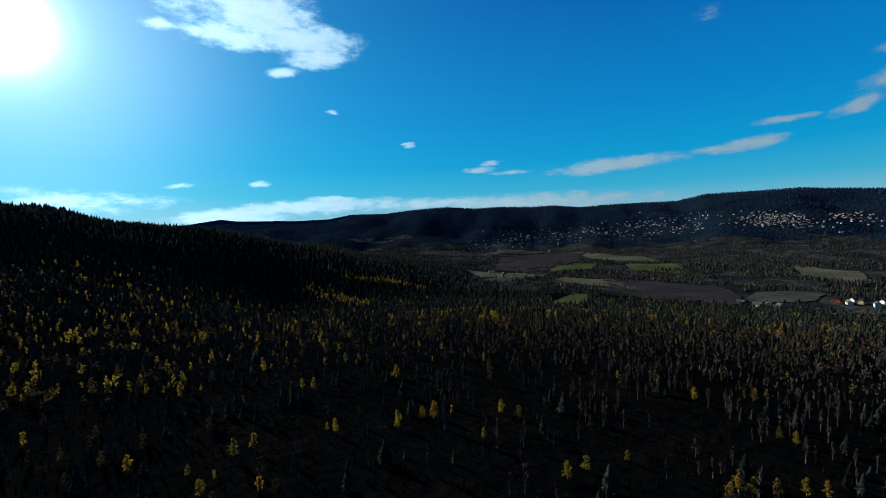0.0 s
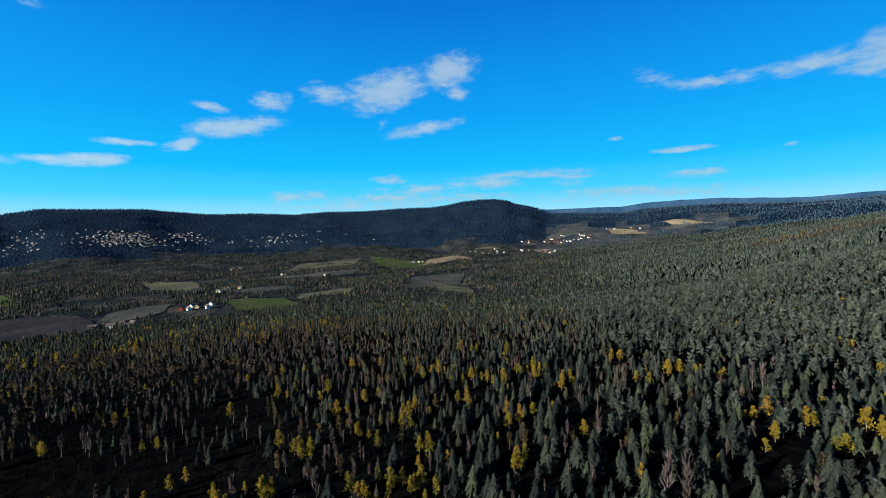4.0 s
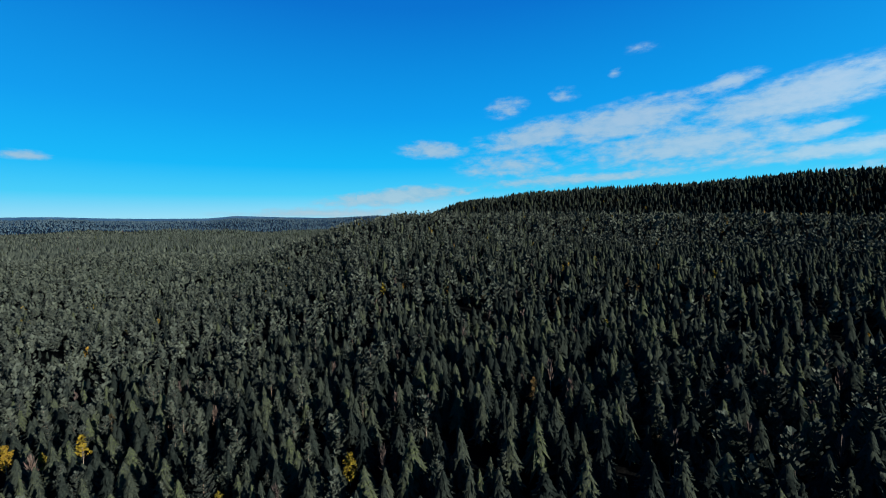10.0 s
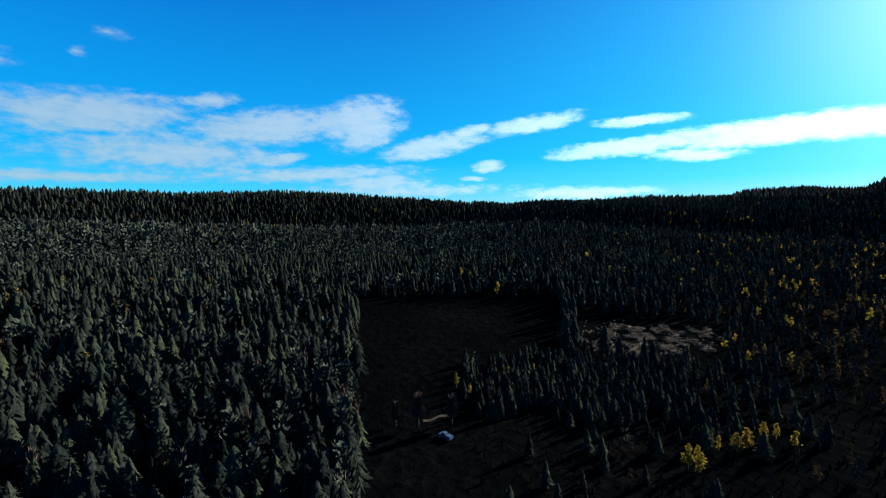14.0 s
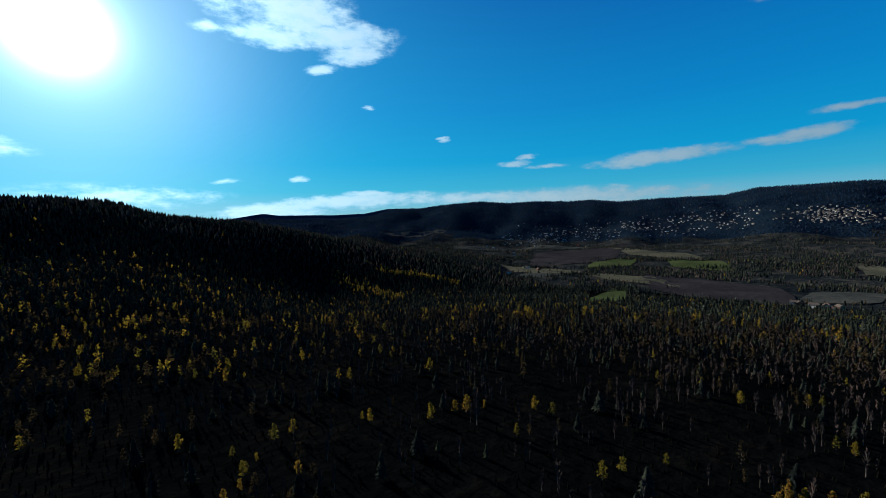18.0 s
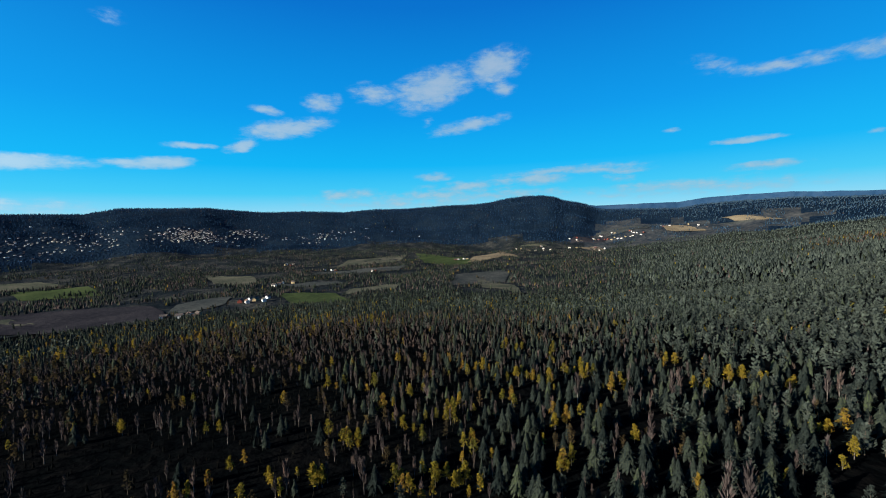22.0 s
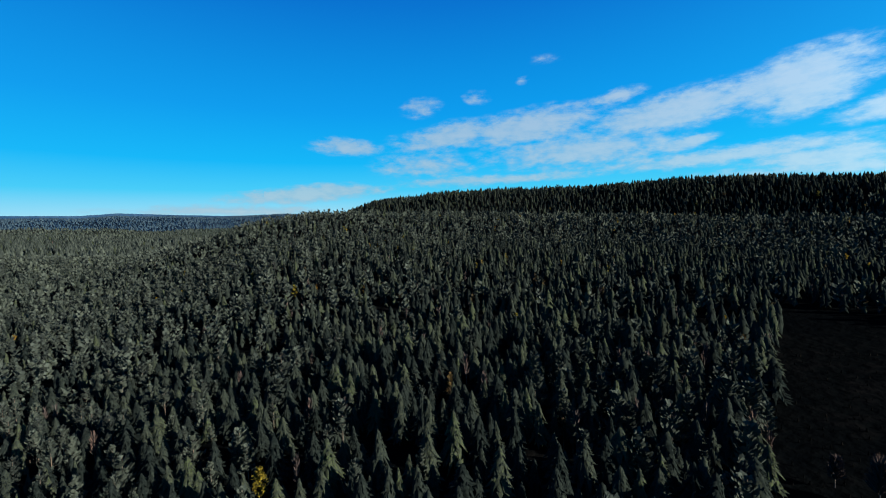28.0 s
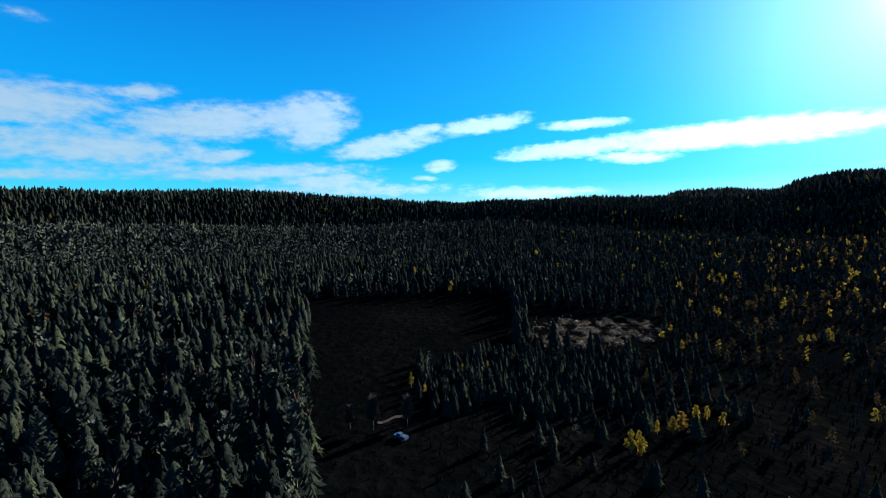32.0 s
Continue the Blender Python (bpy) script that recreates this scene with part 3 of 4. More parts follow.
CUT = [(71, 87.5, 196, 262)]                      # felled slope
GLADE = [(101.5, 118, 60, 140), (103.5, 117.5, 140, 286), (96, 117, 174, 288), (89.5, 117, 190, 284)]   # glade round the parked vehicle; its cleared dark floor stands for shaded trees


def inside(az, r, zones, pad=0.0):
    hit = np.zeros(np.shape(az), bool)
    for a0, a1, r0, r1 in zones:
        hit |= (az > a0 - pad) & (az < a1 + pad) & (r > r0) & (r < r1)
    return hit


FIELD_ZONES = [(min(f[1:3]), max(f[1:3]), f[3], f[4]) for f in FIELDS]


# ---- trees ----
def tier(V, T, M, top, tip_z, rad, tips, rng, m=0, off=(0, 0), lift=.5):
    """One whorl of drooping boughs: a ragged skirt hung from the stem, its tips at many heights."""
    base = len(V)
    V.append((off[0], off[1], top))
    a0 = rng.uniform(0, 6.28)
    drop = top - tip_z
    for k in range(2 * tips):
        a = a0 + k * np.pi / tips + rng.uniform(-.2, .2)
        if k % 2 == 0:
            q, z = rad * rng.uniform(.72, 1.15), tip_z + drop * rng.uniform(-.16, .12)
        else:
            q, z = rad * rng.uniform(.46, .66), tip_z + drop * lift * rng.uniform(.5, 1.1)
        V.append((off[0] + q * np.cos(a), off[1] + q * np.sin(a), z))
    for k in range(2 * tips):
        T.append((base, base + 1 + k, base + 1 + (k + 1) % (2 * tips)))
        M.append(m)


def stem(V, T, M, z0, z1, r0, r1, m, sides=5, at0=(0, 0), at1=(0, 0)):
    base = len(V)
    for z, q, c in ((z0, r0, at0), (z1, r1, at1)):
        for k in range(sides):
            a = k * 2 * np.pi / sides
            V.append((c[0] + q * np.cos(a), c[1] + q * np.sin(a), z))
    for k in range(sides):
        l = (k + 1) % sides
        T.append((base + k, base + l, base + sides + l)), M.append(m)
        T.append((base + k, base + sides + l, base + sides + k)), M.append(m)


def leafy(V, T, M, centre, size, rng, m=0, up=0.0):
    """A small bent spray of leaves: two triangles."""
    d, e = rng.normal(size=3), rng.normal(size=3)
    d[2] += up
    d, e = d / np.linalg.norm(d) * size, e / np.linalg.norm(e) * size * .7
    c, base = np.array(centre), len(V)
    V.extend([tuple(c - d), tuple(c + e), tuple(c + d), tuple(c - e + rng.normal(size=3) * size * .3)])
    T.extend([(base, base + 1, base + 2), (base, base + 2, base + 3)])
    M.extend([m, m])


def bough(V, T, M, foot, out, length, wide, rng, m=0):
    """A twig with its needles: a bent blade that leaves the foot along out."""
    out = np.array(out) / np.linalg.norm(out) * length
    side = np.cross(out, (0, 0, 1.0)) + rng.normal(size=3) * length * .12
    side *= wide / np.linalg.norm(side)
    c, base = np.array(foot), len(V)
    V.extend([tuple(c), tuple(c + out * .6 + side), tuple(c + out), tuple(c + out * .55 - side)])
    T.extend([(base, base + 1, base + 2), (base, base + 2, base + 3)])
    M.extend([m, m])


def spruce(tiers, tips, seed, trunk=True, wide=.235):
    rng = np.random.RandomState(seed)
    V, T, M = [], [], []
    low = .06
    for i in range(tiers):
        f = i / tiers
        z = low + (1 - low) * f
        rad = wide * (1 - f) ** .8 * rng.uniform(.82, 1.12) + .012
        off = rng.normal(size=2) * .012 * (1 - f)
        tier(V, T, M, min(1.0, z + (1 - low) / tiers * 1.2 + rad * 1.15), z, rad, tips if i < tiers * .7 else max(3, tips - 2), rng, off=off)
    if tiers > 7:
        for i in range(tiers * 3):
            f = rng.uniform(0, .85)
            a, q = rng.uniform(0, 6.28), wide * (1 - f) ** .8
            bough(V, T, M, (.5 * q * math.cos(a), .5 * q * math.sin(a), low + .1 + .88 * f), (math.cos(a), math.sin(a), -.25), q * .75, q * .16, rng)
    if trunk:
        stem(V, T, M, -.03, .92, .014, .003, 1)
    return np.array(V), np.array(T), np.array(M)


def pine(tufts, size, seed, trunk=True):
    """A bare stem below, then a full rounded plume of upswept needle tufts in clumps."""
    rng = np.random.RandomState(seed)
    V, T, M, hubs = [], [], [], []
    low = rng.uniform(.2, .34)
    n = 9 if tufts < 40 else 15
    for i in range(n):
        f = (i + .4) / n
        q = .195 * min(1, (1.04 - f) ** .62) * min(1, .62 + 1.3 * f) * rng.uniform(.5, .95)
        a = i * 2.4 + rng.uniform(-.6, .6)
        hubs.append((q * math.cos(a), q * math.sin(a), low + (.93 - low) * f, .1 * (1.12 - .55 * f)))
    for i in range(tufts):
        h = hubs[i % n] if i % 8 else (0, 0, rng.uniform(low + .2, .95), .035)
        d = rng.normal(size=3)
        d *= h[3] * rng.uniform(.2, .9) / np.linalg.norm(d)
        foot = np.array((h[0] + d[0], h[1] + d[1], h[2] + d[2] * .75))
        r = math.hypot(foot[0], foot[1]) + 1e-3
        bough(V, T, M, foot, (foot[0] / r * .5 + d[0] * 2, foot[1] / r * .5 + d[1] * 2, .95), size * rng.uniform(.8, 1.35), size * rng.uniform(.32, .5), rng)
    if trunk:
        stem(V, T, M, -.03, .97, .013, .004, 1)
        for h in hubs[:6]:
            stem(V, T, M, h[2] - .05, h[2], .005, .003, 1, 3, (0, 0), h[:2])
    return np.array(V), np.array(T), np.array(M)


def birch(sprays, size, seed, trunk=True, wide=.20):
    """A ragged crown of leaf clumps, widest below the middle and drawn out to a thin top."""
    rng = np.random.RandomState(seed)
    V, T, M, hubs = [], [], [], []
    n = 12 if sprays > 50 else 7
    for i in range(n):
        f = (i + .5) / n
        q = wide * min(1, .55 + 1.5 * f) * (1.02 - f) ** .6 * rng.uniform(.35, .95)
        a = i * 2.4 + rng.uniform(-.7, .7)
        hubs.append((q * math.cos(a), q * math.sin(a), .25 + .66 * f, .15 * (1.1 - .6 * f) * rng.uniform(.7, 1.15)))
    for i in range(sprays):
        h = hubs[i % n] if i % 5 else (0, 0, rng.uniform(.35, .9), .07)
        d = rng.normal(size=3)
        d *= h[3] * rng.uniform(.35, 1.0) / np.linalg.norm(d)
        leafy(V, T, M, (h[0] + d[0], h[1] + d[1], h[2] + d[2] * .95), size * rng.uniform(.65, 1.2), rng, up=.6)
    if trunk:
        stem(V, T, M, -.03, .86, .013, .004, 1)
        for h in hubs[1:7]:
            stem(V, T, M, h[2] - .15, h[2], .006, .002, 1, 3, (0, 0), h[:2])
    return np.array(V), np.array(T), np.array(M)


def bare(twigs, seed, trunk=True, wide=.15):
    rng = np.random.RandomState(seed)
    V, T, M = [], [], []
    for i in range(twigs):
        z0 = rng.uniform(.25, .8)
        a, q = rng.uniform(0, 6.28), wide * rng.uniform(.35, 1) * (1.15 - z0 * .75)
        b = np.array((0.2 * q * np.cos(a), 0.2 * q * np.sin(a), z0))
        tip = np.array((q * np.cos(a), q * np.sin(a), min(1, z0 + rng.uniform(.14, .26))))
        side = np.cross(tip - b, rng.normal(size=3))
        side *= .014 * (2.2 if twigs < 20 else 1) / np.linalg.norm(side)
        base = len(V)
        mid = (b + tip) / 2
        V.extend([tuple(b), tuple(mid + side), tuple(tip), tuple(mid - side)])
        T.extend([(base, base + 1, base + 2), (base, base + 2, base + 3)])
        M.extend([0, 0])
    if trunk:
        stem(V, T, M, -.03, .9, .012, .003, 1)
    return np.array(V), np.array(T), np.array(M)


def cone(seed, sides=4, wide=.17, belly=.05):
    rng = np.random.RandomState(seed)
    V, T = [(0, 0, 1.0)], []
    for k in range(sides):
        a = k * 6.283 / sides
        q = wide * rng.uniform(.8, 1.2)
        V.append((q * np.cos(a), q * np.sin(a), belly + rng.uniform(-.05, .05)))
        T.append((0, 1 + k, 1 + (k + 1) % sides))
    return np.array(V), np.array(T), np.zeros(sides, int)


KINDS = {
    "spruce": (SPRUCE, BARK, [[spruce(11, 8, s, True, .23 + .016 * (s % 5)) for s in range(8)], [spruce(8, 6, s + 10, True, .23 + .016 * (s % 5)) for s in range(6)], [spruce(4, 3, s + 20, False, .235) for s in range(6)],
                              [spruce(2, 3, s + 40, False, .235) for s in range(4)], [cone(s, 4, .24) for s in range(3)]]),
    "pine": (PINE, BARK, [[pine(230, .085, s) for s in range(6)], [pine(120, .105, s + 10) for s in range(5)], [pine(26, .17, s + 20, False) for s in range(5)],
                          [pine(8, .25, s + 40, False) for s in range(4)], [cone(s, 4, .25, .2) for s in range(3)]]),
    "birch": (BIRCH, WHITE_BARK, [[birch(320, .042, s, True, .225) for s in range(6)], [birch(120, .058, s + 10, True, .22) for s in range(4)], [birch(26, .10, s + 20, False) for s in range(4)],
                                  [birch(7, .15, s + 40, False) for s in range(3)], [cone(s, 4, .24, .25) for s in range(3)]]),
    "alder": (ALDER, BARK, [[birch(120, .054, s + 60) for s in range(4)], [birch(60, .07, s + 65) for s in range(3)], [birch(15, .12, s + 70, False) for s in range(4)],
                            [birch(7, .15, s + 80, False) for s in range(3)], [cone(s, 4, .24, .25) for s in range(3)]]),
    "bare": (TWIGS, WHITE_BARK, [[bare(70, s) for s in range(4)], [bare(44, s + 10) for s in range(3)], [bare(12, s + 20, False) for s in range(3)],
                                 [bare(6, s + 40, False, .2) for s in range(3)], [cone(s, 4, .2, .2) for s in range(3)]]),
}


def scatter(spacing, r0, r1, seed):
    rng = np.random.RandomState(seed)
    n = int(2 * r1 / spacing)
    gx, gy = np.meshgrid(np.arange(n) * spacing - r1, np.arange(n) * spacing - r1)
    x = (gx + rng.uniform(-.55, .55, gx.shape) * spacing).ravel()
    y = (gy + rng.uniform(-.55, .55, gy.shape) * spacing).ravel()
    r, az = np.hypot(x, y), np.degrees(np.arctan2(-x, y))
    keep = (r >= r0) & (r < r1)
    return x[keep], y[keep], r[keep], az[keep], rng


def stand(x, y, r, az, rng):
    """What grows at each spot: kind, height and shade."""
    n = len(x)
    leafy_share = around(az, [(84, .08), (70, .45), (48, .75), (20, .82), (-20, .80), (-55, .70), (-80, .42), (-108, .26), (-126, .2), (-140, .08), (-160, .07),
                              (180, .08), (120, .08), (95, .08)])
    leafy_share = leafy_share * np.where(r > 380, .6, 1) * np.where((r > 240) & (az < -95), .3, 1) * np.where(r > 2500, .3, 1)
    rusty = (az < -112) & (az > -139) & (r > 1580) & (r < 2080)
    leafy_share = np.where(rusty, .85, leafy_share)
    leafy_share = np.where((az < 5) & (az > -92) & (r > 900) & (r < 2600), .42, leafy_share)
    patch = np.clip(.6 + 1.2 * bumps(x, y, 70, 31) + .6 * bumps(x, y, 260, 32), .08, 1.5)
    u = rng.uniform(size=n)
    p = leafy_share * patch
    # More of the paler pine stands for front-lit, hazy forest to the north.
    pine_share = around(az, [(-150, .7), (-120, .68), (-100, .45), (-88, .15), (-70, .1), (-180, .5), (170, .3), (150, .12), (130, .1), (100, .15), (60, .12), (0, .08)]) * np.where((r > 900) & (az > -95), .5, np.where(r < 240, .4, 1.15))
    pine_share = np.where((az > 114) & (az < 145) & (r < 210), .22, pine_share)
    # pale pine shelf before an all-spruce ridge stands for sunlit and shaded slopes
    ridge = (az > 96) & (az < 172) & (r > 690)
    pine_share = np.where((az > 96) & (az < 176) & (r > 430) & (r < 660), .6, np.where(ridge, .03, pine_share))
    gold = around(az, [(60, .34), (0, .34), (-50, .36), (-80, .5), (-120, .6), (180, .6)]) * np.where(r > 850, .08, np.where(r < 330, np.where(az > -60, np.where(r < 210, .10, .22), .3), 1))
    brown = around(az, [(70, .3), (0, .2), (-60, .2), (-90, .2), (-120, .12), (120, .1)]) * np.where(r > 850, .28, 1)
    gold = gold * np.where((az > -58) & (az < 62) & (r > 330) & (r < 850), .55, 1) * np.where((r < 330) & (az > -110) & (az < -50), .5, 1)
    gold, brown = np.where(rusty, .06, gold), np.where(rusty, .5, brown)
    kind = np.where(u < p * gold, 2, np.where(u < p * (gold + brown), 3, np.where(u < p, 4, np.where(rng.uniform(size=n) < pine_share, 1, 0))))
    tall = around(az, [(60, 8.5), (20, 8.2), (-40, 7.8), (-75, 8), (-100, 8.8), (-125, 10.5), (-150, 12), (-175, 13), (165, 15), (148, 16), (130, 17.5), (117, 18.5), (94, 18), (84, 17), (76, 11)])
    tall = np.where(r > 400, np.maximum(tall, 10.5), tall) * np.interp(r, [0, 140, 220, 400, 900], [.84, .82, .76, .8, 1])
    tall = np.where((az > 78) & (az < 180) & (r > 250), np.minimum(tall, np.interp(r, [250, 400, 650, 900], [12, 10, 10.5, 13])), tall)
    young = (az > 62) & (az < 103) & (r < 192)
    tall = np.where(young, 6.4, tall)
    h = tall * rng.uniform(.5, 1.22, n) * np.where(kind >= 2, .86, 1) * np.where(kind == 1, 1.06, 1)
    return kind, h


def grow(name, label, kind_name, lod, x, y, h, rng, category, far=False):
    crown, bark, lods = KINDS[kind_name]
    # undergrowth is spruce-shaped, in a colour that holds the shade
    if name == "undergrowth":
        crown = SHADED_BRUSH
    # far conifers switch to the needle colours with haze painted in
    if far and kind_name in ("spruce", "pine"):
        crown = HAZED_SPRUCE if kind_name == "spruce" else HAZED_PINE
    shapes = lods[lod]
    pick = rng.randint(0, len(shapes), len(x))
    z = height(x, y) - .2
    turn, wide, shade = rng.uniform(0, 6.28, len(x)), rng.uniform(.85, 1.2, len(x)), rng.uniform(size=len(x))
    wide = wide * around(np.degrees(np.arctan2(-x, y)), [(-140, 1.05), (-178, 1.1), (150, 1.12), (115, 1.08), (88, 1.05), (62, 1.0), (-60, 1.0)])
    Vs, Ts, Ms, Ss, off = [], [], [], [], 0
    for k, (V, T, M) in enumerate(shapes):
        i = np.where(pick == k)[0]
        if not len(i):
            continue
        c, s = np.cos(turn[i])[:, None], np.sin(turn[i])[:, None]
        f = (h[i] * wide[i])[:, None]
        P = np.stack([(V[:, 0] * c - V[:, 1] * s) * f + x[i, None], (V[:, 0] * s + V[:, 1] * c) * f + y[i, None], V[:, 2] * h[i, None] + z[i, None]], -1)
        Vs.append(P.reshape(-1, 3))
        Ts.append((T[None] + (np.arange(len(i)) * len(V))[:, None, None]).reshape(-1, 3) + off)
        Ms.append(np.tile(M, len(i))), Ss.append(np.repeat(shade[i], len(V)))
        off += len(i) * len(V)
    if Vs:
        me = mesh_from(name, np.concatenate(Vs), np.concatenate(Ts), [crown, bark], np.concatenate(Ms), np.concatenate(Ss))
        tagged(new(name, me), label, category, kind="stuff")


LABELS = {"spruce": ("spruce_forest", "dense dark green spruce forest over the slopes"),
          "pine": ("pine_forest", "grey-green pines mixed into the spruce forest"),
          "birch": ("birch_grove", "yellow autumn birches scattered among dark spruces"),
          "alder": ("alder_grove", "thin brown-leaved alders and birches on dark ground"),
          "bare": ("bare_birch_grove", "leafless grey-brown birches among the spruces")}
SINGLE = {"spruce": (300, "spruce_tree", "dark green spruce tree with drooping boughs", "spruces near the glade"),
          "pine": (140, "pine_tree", "tall grey-green pine tree with a bare trunk", "pines near the glade"),
          "birch": (60, "birch_tree", "birch tree with bright yellow autumn leaves", "yellow birches near the glade"),
          "alder": (110, "alder_tree", "alder tree with sparse brown autumn leaves", "alders near the glade"),
          "bare": (90, "bare_birch_tree", "leafless birch tree with a pale trunk and brown twigs", "bare birches near the glade")}


def single_trees(kind_name, x, y, h, rng):
    """The nearest trees, each a thing of trunk and crown."""
    _, name, label, group = SINGLE[kind_name]
    crown, bark, lods = KINDS[kind_name]
    firsts = []
    for V, T, M in lods[0]:
        root = tagged(new(name), label, "tree", group)
        for part, m in (("crown", 0), ("trunk", 1)):
            F = T[M == m]
            used, back = np.unique(F, return_inverse=True)
            ob = new(part, mesh_from(part, V[used], back.reshape(-1, 3), [crown if m == 0 else bark]))
            ob.parent = root
        firsts.append([root, False])
    z = height(x, y) - .2
    for k in range(len(x)):
        slot = firsts[k % len(firsts)]
        wd = h[k] * rng.uniform(.85, 1.2)
        m = pose(x[k], y[k], z[k], 0, 0, rng.uniform(0, 360)) @ Matrix.Diagonal((wd, wd, h[k], 1))
        if slot[1]:
            copy_thing(slot[0], m).matrix_basis = m
        else:
            slot[0].matrix_basis, slot[1] = m, True
    bpy.context.view_layer.update()


# the bright birches that stand out: azimuth and distance
GOLD_SUNWARD = [(122.3, 255), (103.9, 150), (96.6, 160), (74.2, 114), (73.2, 117), (69.5, 128), (68.5, 132), (67.0, 140), (65.9, 143), (57.6, 256),
    (56.6, 263), (55.5, 272), (53.3, 374), (48.4, 310), (47.1, 249), (47.0, 385), (47.0, 94), (46.7, 297), (43.1, 91), (41.8, 306), (41.5, 93), (41.3,
    101), (40.0, 232), (39.5, 90), (36.8, 212), (34.8, 390), (34.7, 103), (33.6, 198), (33.3, 217), (32.3, 114), (31.3, 467), (30.1, 262), (28.4,
    130), (24.4, 221), (23.2, 263)]
GOLD_SLOPE = [(18.4, 179), (17.3, 318), (15.9, 133), (14.1, 222), (13.4, 294), (10.6, 264), (7.3, 184), (2.2, 138), (-5.0, 352), (-6.4, 376), (-7.3,
    140), (-10.9, 265), (-16.1, 102), (-23.9, 88), (-31.3, 172), (-35.7, 113), (-37.0, 113), (-38.2, 192)]
GOLD_EAST = [(-40.7, 151), (-41.6, 122), (-46.0, 111), (-51.5, 104), (-52.6, 104), (-53.9, 174), (-54.6, 208), (-56.4, 120), (-57.7, 120), (-60.2,
    168), (-61.3, 143), (-62.5, 98), (-63.8, 208), (-64.0, 128), (-64.4, 97), (-65.1, 154), (-68.3, 97), (-68.7, 134), (-70.0, 99), (-70.2, 132),
    (-71.1, 95), (-71.2, 137), (-72.5, 114), (-72.7, 97), (-73.3, 179), (-73.7, 115), (-75.5, 185), (-78.8, 230), (-78.9, 171), (-79.4, 147), (-80.2,
    177), (-81.0, 232), (-82.4, 173), (-84.6, 175), (-85.2, 224), (-85.3, 128), (-86.0, 105), (-86.8, 131), (-87.0, 183), (-87.4, 108), (-88.7, 191),
    (-88.9, 180), (-90.3, 187), (-92.5, 167), (-94.3, 174)]
GOLD_NORTH = [(-99.8, 220), (-101.8, 186), (-105.3, 204), (-106.5, 208), (-110.7, 207), (-113.8, 164), (-115.8, 151), (-118.3, 170), (-121.3, 307),
    (-121.4, 156), (-122.8, 183), (-123.7, 111), (-123.9, 179), (-125.3, 175), (-126.1, 249), (-127.1, 174), (-128.5, 178), (-129.1, 157), (-129.1,
    112), (-131.1, 265), (-132.5, 271), (-134.6, 167), (-138.6, 154), (-140.5, 175), (-142.5, 107), (-143.6, 169), (-146.0, 445), (-154.4, 763),
    (-161.3, 96), (-168.0, 379)]
rng = np.random.RandomState(5)
spots = np.array([polar(a, r) for a, r in GOLD_SUNWARD + GOLD_SLOPE + GOLD_EAST + GOLD_NORTH])
GOLD = spots[:, :2]
GOLD_TALL = [(100, 6.0), (62, 6.6), (30, 6.6), (-40, 6.4), (-75, 7.0), (-120, 8.0), (-178, 8.5)]
tall = around(np.degrees(np.arctan2(-spots[:, 0], spots[:, 1])), GOLD_TALL)
single_trees("birch", spots[:, 0], spots[:, 1], tall * rng.uniform(.7, 1.15, len(spots)), rng)
# their smaller neighbours, mostly in the bands to the north and east
saz = np.degrees(np.arctan2(-spots[:, 0], spots[:, 1]))
times = np.where(saz < -45, 2, 1)
more = np.repeat(spots, times, axis=0)
more = more + rng.normal(size=more.shape) * 4.5
tall = around(np.degrees(np.arctan2(-more[:, 0], more[:, 1])), GOLD_TALL) * rng.uniform(.45, .9, len(more))
grow("birch_grove", "clusters of yellow and orange birches among dark spruces", "birch", 1, more[:, 0], more[:, 1], tall, rng, "forest")
# long yellow rows below the wooded shoulder and on its flank
u, v, w_ = rng.uniform(0, 1, 110), rng.uniform(0, 1, 110), rng.uniform(0, 1, 60)
rows_az = np.concatenate([14.2 - 11.5 * u, 21 - 10.5 * v, rng.uniform(20, 60, 80), -46 + 28 * w_])
rows_r = np.concatenate([1003 - 22 * u + rng.normal(size=110) * 11, 968 - 190 * v + rng.normal(size=110) * 22, rng.uniform(220, 640, 80), 640 + rng.normal(size=60) * 40])
tall = np.concatenate([rng.uniform(8, 13.5, 220), rng.uniform(5, 9.5, 140)])
more = np.array([polar(a, r) for a, r in zip(rows_az, rows_r)])
grow("birch_grove", "dull yellow birches in rows along the slope of the wooded knoll", "birch", 2, more[:, 0], more[:, 1], tall, rng, "forest")
# brown and dull yellow leafy growth over the sunward slope
for kind_name, n, a0, a1, r0, r1 in (("alder", 420, 12, 62, 220, 800), ("birch", 190, 14, 60, 240, 900), ("alder", 110, -46, 12, 260, 620), ("birch", 210, -62, 6, 340, 540)):
    u = np.sqrt(rng.uniform((r0 / r1) ** 2, 1, 3 * n))
    more = np.array([polar(a, r1 * q) for a, q in zip(rng.uniform(a0, a1, 3 * n), u)])
    more = more[bumps(more[:, 0], more[:, 1], 85, 91) > -.05][:n]
    grow("mixed_grove", "dull brown and yellow leafy trees over the sunward slope", kind_name, 2, more[:, 0], more[:, 1], rng.uniform(5.5, 10.5, len(more)), rng, "forest")
